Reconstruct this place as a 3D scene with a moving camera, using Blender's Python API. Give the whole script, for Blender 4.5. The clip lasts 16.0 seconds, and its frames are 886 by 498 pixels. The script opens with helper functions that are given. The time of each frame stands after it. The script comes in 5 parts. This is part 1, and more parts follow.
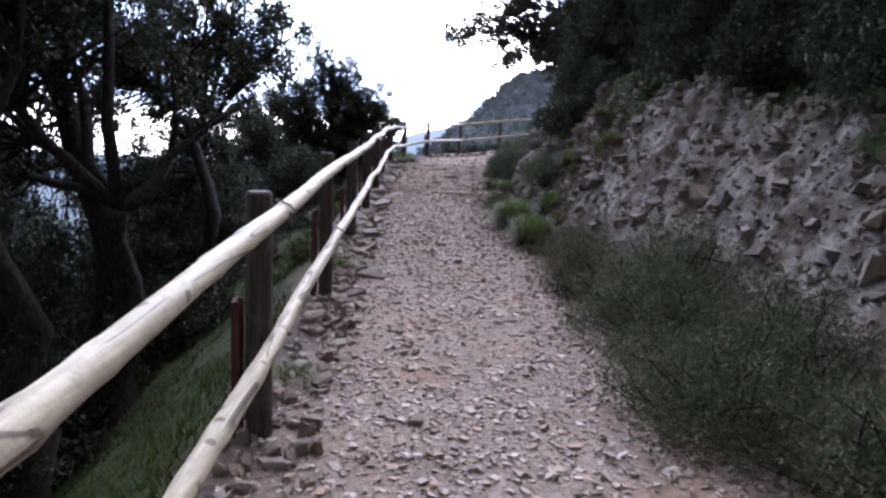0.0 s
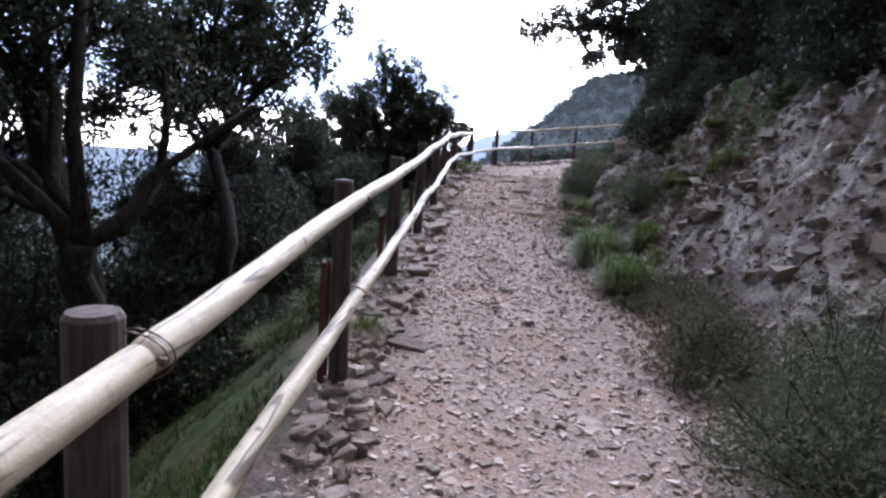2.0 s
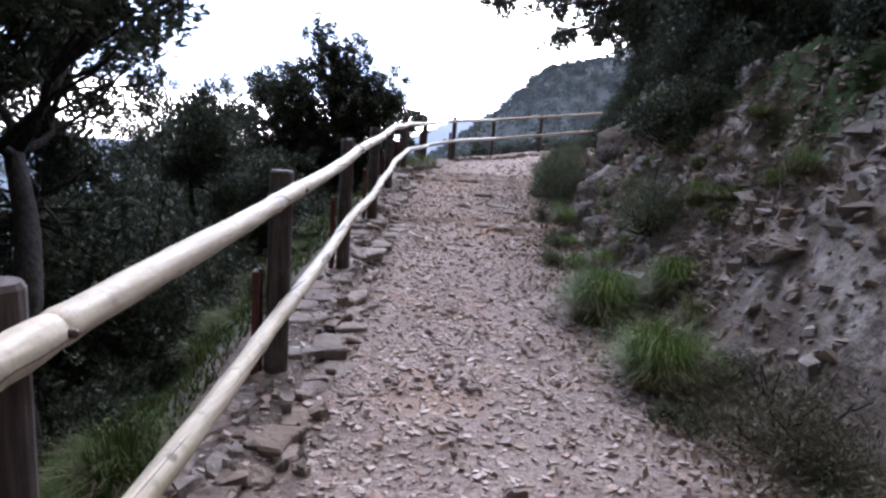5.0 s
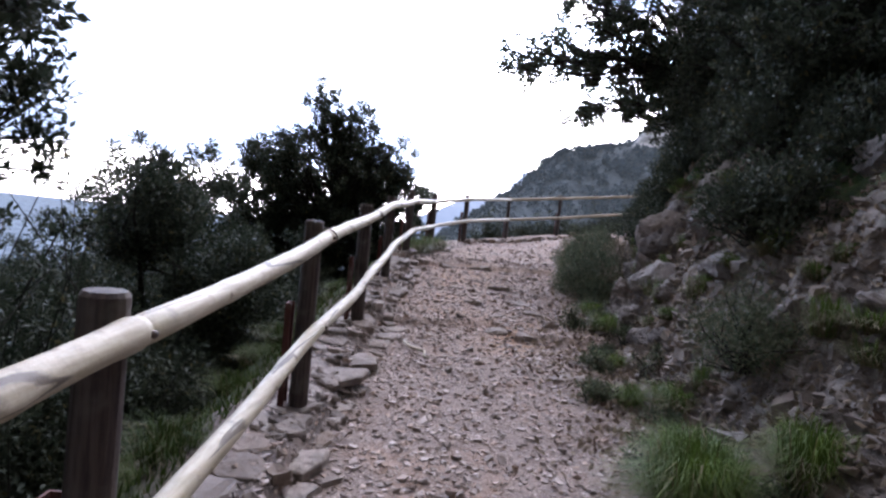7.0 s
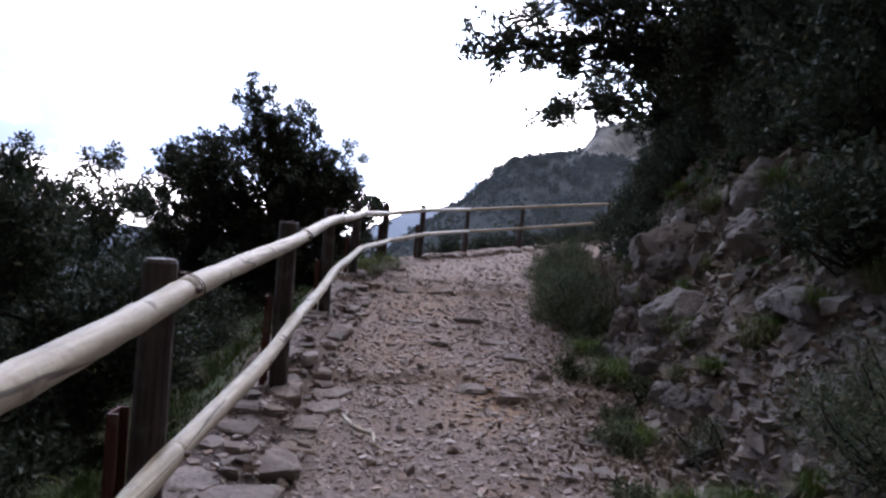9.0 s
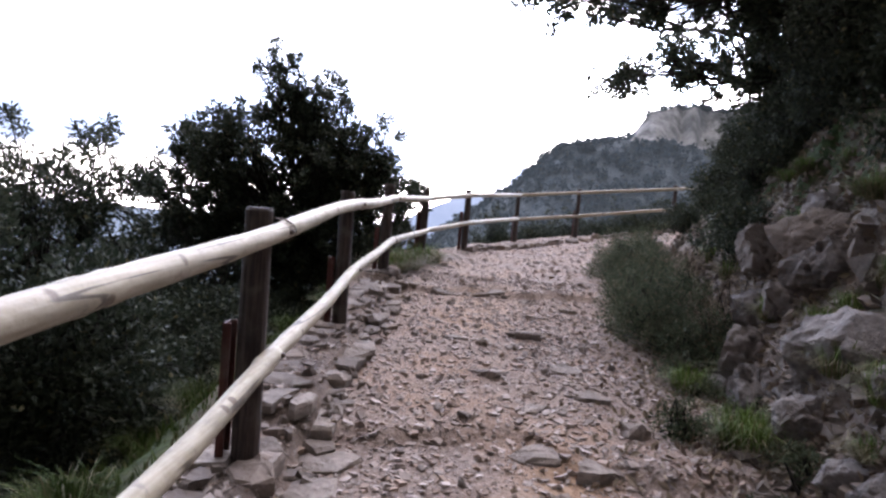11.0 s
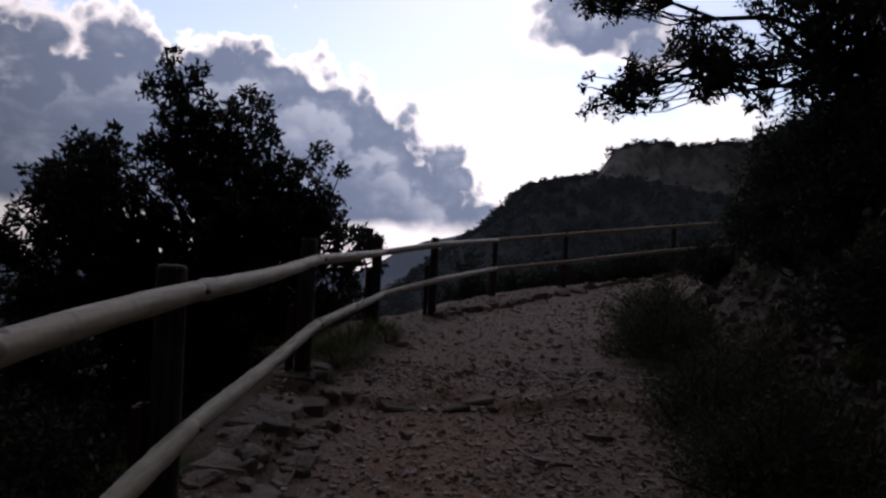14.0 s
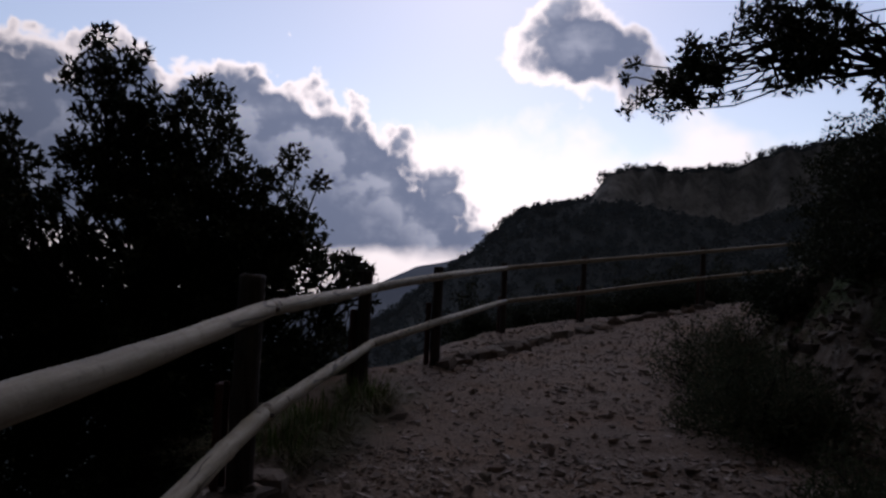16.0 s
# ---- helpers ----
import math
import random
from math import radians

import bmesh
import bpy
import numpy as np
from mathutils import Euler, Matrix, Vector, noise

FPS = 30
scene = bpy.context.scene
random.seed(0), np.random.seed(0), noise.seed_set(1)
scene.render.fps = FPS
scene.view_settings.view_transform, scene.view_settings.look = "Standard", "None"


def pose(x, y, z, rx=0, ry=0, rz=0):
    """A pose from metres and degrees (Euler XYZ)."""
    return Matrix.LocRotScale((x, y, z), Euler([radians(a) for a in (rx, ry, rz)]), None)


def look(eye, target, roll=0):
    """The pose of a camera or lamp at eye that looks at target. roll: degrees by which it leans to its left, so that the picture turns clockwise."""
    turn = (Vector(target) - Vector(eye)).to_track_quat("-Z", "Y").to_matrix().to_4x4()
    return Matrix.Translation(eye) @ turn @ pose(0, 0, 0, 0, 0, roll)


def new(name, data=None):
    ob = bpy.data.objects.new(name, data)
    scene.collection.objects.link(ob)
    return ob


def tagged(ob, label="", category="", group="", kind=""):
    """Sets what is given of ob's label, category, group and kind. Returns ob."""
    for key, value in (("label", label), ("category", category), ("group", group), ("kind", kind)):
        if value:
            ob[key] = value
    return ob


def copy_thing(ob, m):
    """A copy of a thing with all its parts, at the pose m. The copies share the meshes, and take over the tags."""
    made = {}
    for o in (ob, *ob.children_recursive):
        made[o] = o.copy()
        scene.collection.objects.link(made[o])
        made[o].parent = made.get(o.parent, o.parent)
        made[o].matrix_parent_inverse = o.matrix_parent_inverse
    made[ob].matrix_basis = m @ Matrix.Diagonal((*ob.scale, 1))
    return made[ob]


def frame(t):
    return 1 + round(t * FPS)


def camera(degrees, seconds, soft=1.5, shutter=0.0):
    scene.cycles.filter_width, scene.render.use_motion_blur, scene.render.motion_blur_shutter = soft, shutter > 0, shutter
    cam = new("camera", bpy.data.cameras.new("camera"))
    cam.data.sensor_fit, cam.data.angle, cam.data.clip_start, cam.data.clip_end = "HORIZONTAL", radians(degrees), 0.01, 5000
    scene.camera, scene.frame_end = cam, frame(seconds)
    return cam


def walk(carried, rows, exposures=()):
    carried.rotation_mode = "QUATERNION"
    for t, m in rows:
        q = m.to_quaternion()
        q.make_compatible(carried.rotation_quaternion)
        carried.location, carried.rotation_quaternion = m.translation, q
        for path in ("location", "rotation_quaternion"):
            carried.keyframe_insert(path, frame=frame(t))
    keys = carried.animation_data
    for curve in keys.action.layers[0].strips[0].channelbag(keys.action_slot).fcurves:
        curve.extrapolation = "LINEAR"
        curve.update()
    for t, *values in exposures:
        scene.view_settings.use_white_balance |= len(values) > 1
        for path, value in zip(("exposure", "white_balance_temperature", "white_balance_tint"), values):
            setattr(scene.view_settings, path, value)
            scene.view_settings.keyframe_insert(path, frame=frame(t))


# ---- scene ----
cam = camera(66.6, 16.0, soft=2.5)
METRES, EYE, TILT, LEAN, TURN = 13.8, 1.5, 4.5, 0.0, -1.1
ROWS = [
    (0.0, 0.0, 0.0, 0.0, 0.67, -13.73, -2.76),
    (0.5, 0.0038, 0.0305, 0.0016, 3.81, -13.51, -5.24),
    (1.0, -0.0011, 0.0624, -0.0006, 3.19, -10.09, -6.84),
    (1.5, -0.0045, 0.0912, -0.0012, 2.91, -12.09, -4.92),
    (2.0, -0.0018, 0.1261, -0.0019, 6.58, -13.79, -3.26),
    (2.5, -0.0017, 0.1538, -0.0073, 3.89, -14.36, -4.59),
    (3.0, -0.0035, 0.1841, -0.006, 0.19, -12.47, -5.33),
    (3.5, -0.0009, 0.2145, -0.0074, 3.32, -12.5, -4.31),
    (6.0, -0.0115, 0.3659, -0.0145, 2.77, -15.65, -3.33),
    (6.5, -0.0113, 0.3985, -0.0203, 3.36, -9.61, -5.51),
    (7.0, -0.0125, 0.4316, -0.0194, 4.17, -8.13, -5.42),
    (7.5, -0.0191, 0.4653, -0.0192, -2.29, -6.29, -4.16),
    (8.0, -0.0216, 0.4932, -0.0253, 2.32, -9.88, -5.57),
    (8.5, -0.0212, 0.5239, -0.0221, 2.67, -7.43, -5.66),
    (9.0, -0.0211, 0.5558, -0.0262, 0.11, -6.96, -4.86),
    (9.5, -0.0199, 0.5833, -0.0298, -0.39, -8.81, -4.97),
    (12.0, -0.0258, 0.734, -0.0377, 6.27, -6.45, -4.6),
    (12.5, -0.0256, 0.7675, -0.0372, -0.34, -4.94, -4.34),
    (13.0, -0.0236, 0.8011, -0.0388, 4.58, -5.05, -1.44),
    (13.5, -0.0234, 0.8315, -0.0406, 2.14, -3.67, -3.27),
    (14.0, -0.0247, 0.8622, -0.0405, 1.36, -4.64, -2.88),
    (14.5, -0.0253, 0.8963, -0.0428, 4.52, -5.35, -2.65),
    (15.0, -0.0298, 0.9283, -0.0432, 3.55, -5.95, -4.7),
    (15.5, -0.0359, 0.9615, -0.0426, 0.11, -1.83, -2.13),
    (16.0, -0.0372, 0.9937, -0.046, 0.77, -2.48, -2.75),
]
EXPOSURES = [(0.0, 2.5, 6350, 20), (0.5, 2.45, 6350, 20), (1.0, 2.6, 6350, 20), (1.5, 2.65, 6350, 19), (2.5, 2.75, 6350, 19), (3.5, 2.65, 6350, 20), (6.0, 2.6, 6400, 20), (6.5, 2.8, 6400, 20), (7.0, 2.4, 6450, 21), (7.5, 1.45, 6450, 21), (8.0, 2.45, 6450, 21),
             (8.5, 2.6, 6450, 21), (9.0, 1.75, 6500, 22), (9.5, 2.65, 6600, 22), (12.0, 1.65, 6850, 22), (12.5, 0.0, 6850, 22), (13.0, -0.8, 6850, 23), (13.5, -1.05, 6850, 23), (14.0, -1.2, 6850, 23), (14.5, -0.9, 6850, 23), (15.0, -0.75, 6850, 24), (15.5, -1.35, 6850, 24), (16.0, -1.5, 6850, 24)]
walk(cam, [(t, pose(0, 0, EYE, TILT, LEAN, TURN) @ pose(METRES * x, METRES * y, METRES * z, 90 + pitch, roll, yaw)) for t, x, y, z, yaw, pitch, roll in ROWS], EXPOSURES)

# ---- sky and sun ----
SUN_AZ, SUN_EL = 4.0, 31.0  # degrees right of straight ahead, above the horizon


class Nodes:
    """Short hand for building node trees."""

    def __init__(self, tree):
        self.tree = tree
        tree.nodes.clear()

    def add(self, kind, **sockets):
        node = self.tree.nodes.new(kind)
        for key, value in sockets.items():
            self.put(node.inputs[int(key[1:])] if key[0] == "i" and key[1:].isdigit() else node.inputs[key], value)
        return node

    def put(self, socket, value):
        if isinstance(value, bpy.types.NodeSocket):
            self.tree.links.new(value, socket)
        elif isinstance(value, bpy.types.Node):
            self.tree.links.new(value.outputs[0], socket)
        else:
            socket.default_value = value

    def math(self, op, a, b=0.0, c=0.0, clamp=False):
        node = self.tree.nodes.new("ShaderNodeMath")
        node.operation, node.use_clamp = op, clamp
        for i, v in enumerate((a, b, c)):
            self.put(node.inputs[i], v)
        return node.outputs[0]

    def noise(self, vec, scale, detail=4.0, rough=0.55, distortion=0.0):
        node = self.add("ShaderNodeTexNoise", Scale=scale, Detail=detail, Roughness=rough, Distortion=distortion)
        if vec is not None:
            self.put(node.inputs["Vector"], vec)
        return node.outputs[0]

    def ramp(self, fac, stops):
        node = self.add("ShaderNodeValToRGB", Fac=fac)
        el = node.color_ramp.elements
        while len(el) < len(stops):
            el.new(0.5)
        for e, (p, col) in zip(el, stops):
            e.position = p
            e.color = (*col, 1) if not isinstance(col, float) else (col, col, col, 1)
        return node.outputs[0]

    def mix(self, fac, a, b, blend="MIX"):
        node = self.tree.nodes.new("ShaderNodeMix")
        node.data_type, node.blend_type = "RGBA", blend
        self.put(node.inputs[0], fac)
        for i, v in ((6, a), (7, b)):
            self.put(node.inputs[i], (*v, 1) if isinstance(v, tuple) and len(v) == 3 else v)
        return node.outputs[2]

    def smooth(self, v, lo, hi):
        node = self.tree.nodes.new("ShaderNodeMapRange")
        node.interpolation_type = "SMOOTHSTEP"
        for i, s in enumerate((v, lo, hi, 0.0, 1.0)):
            self.put(node.inputs[i], s)
        return node.outputs[0]


def build_world():
    world = bpy.data.worlds.new("sky")
    scene.world = world
    world.use_nodes = True
    n = Nodes(world.node_tree)
    coord = n.add("ShaderNodeTexCoord").outputs["Generated"]
    sky = n.add("ShaderNodeTexSky")
    sky.sky_type, sky.sun_disc = "NISHITA", False
    sky.sun_elevation, sky.sun_rotation = radians(SUN_EL), radians(SUN_AZ)
    sky.air_density, sky.dust_density, sky.ozone_density, sky.altitude = 1.2, 0.35, 2.5, 600
    xyz = n.add("ShaderNodeSeparateXYZ", Vector=coord)
    x, y, z = xyz.outputs
    deep = n.math("MAXIMUM", y, 0.05)
    u, v = n.math("DIVIDE", x, deep), n.math("DIVIDE", z, deep)
    # cloud sheet seen in perspective, so that it flattens towards the horizon
    up = n.math("ADD", n.math("MAXIMUM", z, 0.0), 0.22)
    flat = n.add("ShaderNodeCombineXYZ", X=n.math("DIVIDE", x, up), Y=n.math("DIVIDE", y, up), Z=n.math("MULTIPLY", z, 2.0))
    body = n.noise(flat.outputs[0], 2.1, 7.0, 0.52, 0.25)
    puffs = n.math("SUBTRACT", n.noise(coord, 6.5, 9.0, 0.55, 0.1), 0.5)
    fine = n.math("SUBTRACT", n.noise(coord, 17.0, 6.0, 0.55), 0.5)
    # rounded heads of heaped cloud
    wander = n.add("ShaderNodeTexNoise", Vector=coord, Scale=22.0, Detail=5.0).outputs["Color"]
    bent_dir = n.tree.nodes.new("ShaderNodeVectorMath")
    bent_dir.operation = "MULTIPLY_ADD"
    for socket, value in zip(bent_dir.inputs, (wander, (0.035, 0.035, 0.035), coord)):
        n.put(socket, value)
    heads = n.add("ShaderNodeTexVoronoi", Vector=bent_dir.outputs[0], Scale=11.0, Detail=3.0, Roughness=0.55)
    heads = n.math("SUBTRACT", 0.80, heads.outputs["Distance"])
    # the large banks: one climbing to the upper left, one dark cloud ahead on the right, blue between
    edge = n.math("MINIMUM", n.math("MULTIPLY_ADD", u, -0.73, 0.165), n.math("MULTIPLY_ADD", u, -0.365, 0.222))
    edge = n.math("MINIMUM", edge, 0.352)
    slant = n.math("SUBTRACT", edge, v)
    slant = n.math("MULTIPLY_ADD", puffs, 0.10, n.math("MULTIPLY_ADD", n.math("SUBTRACT", heads, 0.06), 0.10, slant))
    bank = n.smooth(slant, -0.020, 0.004)
    dx, dv = n.math("SUBTRACT", u, 0.215), n.math("MULTIPLY", n.math("SUBTRACT", v, 0.345), 1.45)
    rad = n.math("SQRT", n.math("ADD", n.math("POWER", dx, 2.0), n.math("POWER", dv, 2.0)))
    rad = n.math("MULTIPLY_ADD", puffs, -0.16, n.math("MULTIPLY_ADD", n.math("SUBTRACT", heads, 0.06), -0.07, rad))
    lump = n.smooth(rad, 0.150, 0.120)
    veil = n.smooth(n.math("ADD", n.math("MULTIPLY", puffs, 0.5), n.math("MULTIPLY_ADD", v, -1.5, 0.38)), 0.0, 0.16)
    loose = n.smooth(body, 0.28, 0.40)
    ahead = n.smooth(y, 0.3, 0.6)
    mask = n.math("MAXIMUM", n.math("MAXIMUM", bank, lump), n.math("MULTIPLY", veil, 0.9))
    mask = n.math("MAXIMUM", mask, 0.12)
    mask = n.math("ADD", n.math("MULTIPLY", mask, ahead), n.math("MULTIPLY", loose, n.math("SUBTRACT", 1.0, ahead)), clamp=True)
    # thick middles are grey, thin rims shine, and the air near the skyline stays bright
    thick = n.math("MAXIMUM", n.smooth(n.math("MULTIPLY_ADD", dx, -0.16, rad), 0.132, 0.088), n.smooth(slant, -0.006, 0.034))
    thick = n.math("MULTIPLY", thick, n.smooth(n.math("MULTIPLY_ADD", puffs, 0.10, v), 0.018, 0.050))
    # lit heads and long flat bases inside the cloud
    long = n.add("ShaderNodeCombineXYZ", X=n.math("MULTIPLY", u, 3.2), Y=n.math("MULTIPLY", v, 13.0))
    bases = n.noise(long.outputs[0], 1.25, 6.0, 0.55, 0.5)
    relief = n.math("MULTIPLY_ADD", n.math("SUBTRACT", heads, 0.06), 0.55, n.math("MULTIPLY_ADD", fine, 0.5, n.math("MULTIPLY", puffs, 0.45)))
    tier = n.math("ABSOLUTE", n.math("MULTIPLY_ADD", bases, 0.16, n.math("SUBTRACT", slant, 0.20)))
    relief = n.math("MULTIPLY_ADD", n.smooth(tier, 0.035, 0.0), 0.22, relief)
    relief = n.smooth(n.math("ADD", relief, bases), 0.28, 0.92)
    body_tone = n.mix(relief, (0.145, 0.192, 0.285), (0.34, 0.40, 0.50))
    # clouds shine round the veiled sun and dull away from it
    a, e = radians(SUN_AZ), radians(SUN_EL)
    near = n.tree.nodes.new("ShaderNodeVectorMath")
    near.operation = "DOT_PRODUCT"
    n.put(near.inputs[0], coord)
    near.inputs[1].default_value = (math.sin(a) * math.cos(e), math.cos(a) * math.cos(e), math.sin(e))
    shine = n.math("MULTIPLY_ADD", n.smooth(near.outputs["Value"], 0.48, 0.98), 3.05, 0.05)
    cloud = n.mix(thick, n.mix(1.0, (1.0, 1.0, 1.02), shine, "MULTIPLY"), n.mix(1.0, body_tone, shine, "MULTIPLY"))
    clear = n.add("ShaderNodeHueSaturation", Saturation=0.95, Value=2.1, Color=sky.outputs[0])
    blue = n.add("ShaderNodeBackground", Color=clear.outputs[0], Strength=0.15)
    white = n.add("ShaderNodeBackground", Color=cloud, Strength=1.0)
    both = n.add("ShaderNodeMixShader", i0=mask, i1=blue.outputs[0], i2=white.outputs[0])
    n.add("ShaderNodeOutputWorld", Surface=both.outputs[0])


build_world()
sun = new("sun", bpy.data.lights.new("sun", "SUN"))
sun.data.energy, sun.data.angle, sun.data.color = 0.2, radians(18), (1.0, 0.95, 0.88)
sun.matrix_world = look((30 * math.sin(radians(SUN_AZ)), 30 * math.cos(radians(SUN_AZ)), 30 * math.tan(radians(SUN_EL))), (0, 0, 0))


# ---- materials ----
def material(name, colour, rough=0.85, bump=None, bump_size=0.02, spec=0.3, sheer=0.0, metal=0.0, air=None):
    """colour: a function of (nodes, position, random) that gives a colour socket. bump: likewise a height socket."""
    m = bpy.data.materials.new(name)
    m.use_nodes = True
    n = Nodes(m.node_tree)
    pos = n.add("ShaderNodeNewGeometry").outputs["Position"]
    rnd = n.add("ShaderNodeObjectInfo").outputs["Random"]
    isl = n.tree.nodes.new("ShaderNodeNewGeometry").outputs["Random Per Island"]
    base = n.add("ShaderNodeBsdfPrincipled", Roughness=rough, Metallic=metal)
    base.inputs["Specular IOR Level"].default_value = spec
    col = colour(n, pos, rnd, isl)
    n.put(base.inputs["Base Color"], col)
    if bump:
        b = n.add("ShaderNodeBump", Strength=0.8, Distance=bump_size, Height=bump(n, pos))
        n.put(base.inputs["Normal"], b.outputs[0])
    shader = base.outputs[0]
    if sheer:
        glow = n.add("ShaderNodeBsdfTranslucent", Color=col)
        shader = n.add("ShaderNodeMixShader", i0=sheer, i1=shader, i2=glow.outputs[0]).outputs[0]
    if air:  # emission added to a surface stands in for bright haze before it
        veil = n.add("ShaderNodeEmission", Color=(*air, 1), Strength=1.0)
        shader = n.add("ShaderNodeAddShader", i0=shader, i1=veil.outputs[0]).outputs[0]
    n.add("ShaderNodeOutputMaterial", Surface=shader)
    return m


def soil_colour(n, pos, rnd, isl):
    fine = n.noise(pos, 38.0, 6.0, 0.6)
    broad = n.noise(pos, 1.3, 4.0, 0.55)
    bank = n.add("ShaderNodeAttribute")
    bank.attribute_name = "cover"
    r, g, b = n.add("ShaderNodeSeparateColor", Color=bank.outputs["Color"]).outputs
    path = n.mix(n.smooth(fine, 0.3, 0.7), (0.135, 0.102, 0.087), (0.272, 0.218, 0.190))
    path = n.mix(n.math("MULTIPLY", n.smooth(broad, 0.5, 0.68), 0.55), path, (0.235, 0.150, 0.105))
    rock = n.mix(n.smooth(n.noise(pos, 9.0, 8.0, 0.65), 0.35, 0.65), (0.068, 0.056, 0.047), (0.25, 0.219, 0.194))
    rock = n.mix(n.math("MULTIPLY", n.smooth(n.noise(pos, 2.2, 5.0, 0.6), 0.44, 0.62), 0.85), rock, (0.085, 0.064, 0.05))
    grass = n.mix(n.smooth(n.noise(pos, 14.0, 6.0, 0.65), 0.35, 0.65), (0.014, 0.026, 0.008), (0.040, 0.058, 0.018))
    grass = n.mix(n.math("MULTIPLY", n.smooth(broad, 0.48, 0.7), 0.7), grass, (0.07, 0.055, 0.035))
    col = n.mix(r, path, rock)
    earth = n.mix(n.smooth(n.noise(pos, 26.0, 5.0, 0.6), 0.35, 0.65), (0.048, 0.038, 0.033), (0.110, 0.088, 0.077))
    strip = n.add("ShaderNodeAttribute")
    strip.attribute_name = "earth"
    col = n.mix(strip.outputs["Fac"], col, earth)
    clay = n.add("ShaderNodeAttribute")
    clay.attribute_name = "clay"
    col = n.mix(clay.outputs["Fac"], col, n.mix(n.smooth(n.noise(pos, 20.0, 4.0), 0.35, 0.65), (0.22, 0.135, 0.085), (0.36, 0.245, 0.165)))
    col = n.mix(g, col, grass)
    # pale bluish haze painted into the colour of the distant ground
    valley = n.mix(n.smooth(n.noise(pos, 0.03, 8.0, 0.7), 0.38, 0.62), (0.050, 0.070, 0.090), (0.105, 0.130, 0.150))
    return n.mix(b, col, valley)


def soil_bump(n, pos):
    return n.math("ADD", n.noise(pos, 30.0, 6.0, 0.65), n.math("MULTIPLY", n.noise(pos, 6.0, 5.0, 0.6), 1.5))


def stone_colour(dark, light, warm, stain=0.0):
    def colour(n, pos, rnd, isl):
        grain = n.noise(pos, 45.0, 5.0, 0.6)
        each = n.math("FRACT", n.math("ADD", n.math("MULTIPLY", isl, 7.31), rnd))
        col = n.mix(each, dark, light)
        col = n.mix(n.math("MULTIPLY", n.smooth(n.noise(pos, 5.0, 5.0, 0.65), 0.46, 0.62), stain), col, tuple(0.55 * c for c in dark))
        col = n.mix(n.math("MULTIPLY", n.smooth(grain, 0.35, 0.7), 0.5), col, (0.16, 0.13, 0.115))
        return n.mix(n.math("MULTIPLY", n.smooth(n.math("FRACT", n.math("MULTIPLY", each, 5.7)), 0.55, 0.95), 0.6), col, warm)
    return colour


def grain_bump(scale):
    return lambda n, pos: n.noise(pos, scale, 6.0, 0.65)


def leaf_colour(dark, light, dry=(0.16, 0.13, 0.05), much=0.06):
    def colour(n, pos, rnd, isl):
        col = n.mix(isl, dark, light)
        col = n.mix(n.math("MULTIPLY", n.smooth(n.noise(pos, 1.6, 3.0), 0.4, 0.65), 0.45), col, dark)
        return n.mix(n.math("GREATER_THAN", n.math("FRACT", n.math("MULTIPLY", isl, 13.7)), 1.0 - much), col, dry)
    return colour


def rail_colour(n, pos, rnd, isl):
    # peeled pale pine with long grain, knots and green-grey weathering
    stretch = n.add("ShaderNodeMapping", Vector=pos)
    stretch.inputs["Scale"].default_value = (22.0, 1.6, 22.0)
    grain = n.noise(stretch.outputs[0], 2.2, 6.0, 0.6, 0.1)
    col = n.mix(n.smooth(grain, 0.3, 0.7), (0.25, 0.209, 0.146), (0.41, 0.355, 0.265))
    moss = n.smooth(n.noise(pos, 4.5, 5.0, 0.6), 0.5, 0.7)
    col = n.mix(n.math("MULTIPLY", moss, 0.5), col, (0.24, 0.21, 0.12))
    scuff = n.smooth(n.noise(pos, 15.0, 6.0, 0.7), 0.54, 0.68)
    col = n.mix(n.math("MULTIPLY", scuff, 0.55), col, (0.15, 0.125, 0.10))
    knots = n.add("ShaderNodeTexVoronoi", Vector=pos, Scale=6.5)
    col = n.mix(n.smooth(knots.outputs["Distance"], 0.17, 0.09), col, (0.12, 0.085, 0.055))
    along = n.add("ShaderNodeMapping", Vector=pos)
    along.inputs["Scale"].default_value = (13.0, 0.45, 13.0)
    crack = n.smooth(n.math("ABSOLUTE", n.math("SUBTRACT", n.noise(along.outputs[0], 1.0, 1.5, 0.4), 0.5)), 0.020, 0.006)
    crack = n.math("MULTIPLY", crack, n.smooth(n.noise(pos, 1.7, 2.0), 0.43, 0.50))
    return n.mix(n.math("MULTIPLY", crack, 0.85), col, (0.05, 0.035, 0.025))


def post_colour(dark, light):
    def colour(n, pos, rnd, isl):
        stretch = n.add("ShaderNodeMapping", Vector=pos)
        stretch.inputs["Scale"].default_value = (30.0, 30.0, 2.0)
        grain = n.noise(stretch.outputs[0], 1.6, 6.0, 0.65, 0.3)
        col = n.mix(n.smooth(grain, 0.32, 0.7), dark, light)
        return n.mix(n.math("MULTIPLY", n.smooth(n.noise(pos, 7.0, 4.0), 0.5, 0.7), 0.35), col, (0.13, 0.12, 0.10))
    return colour


def bark_colour(n, pos, rnd, isl):
    stretch = n.add("ShaderNodeMapping", Vector=pos)
    stretch.inputs["Scale"].default_value = (16.0, 16.0, 5.0)
    return n.mix(n.smooth(n.noise(stretch.outputs[0], 2.0, 6.0, 0.65), 0.35, 0.7), (0.009, 0.0075, 0.0065), (0.032, 0.027, 0.023))


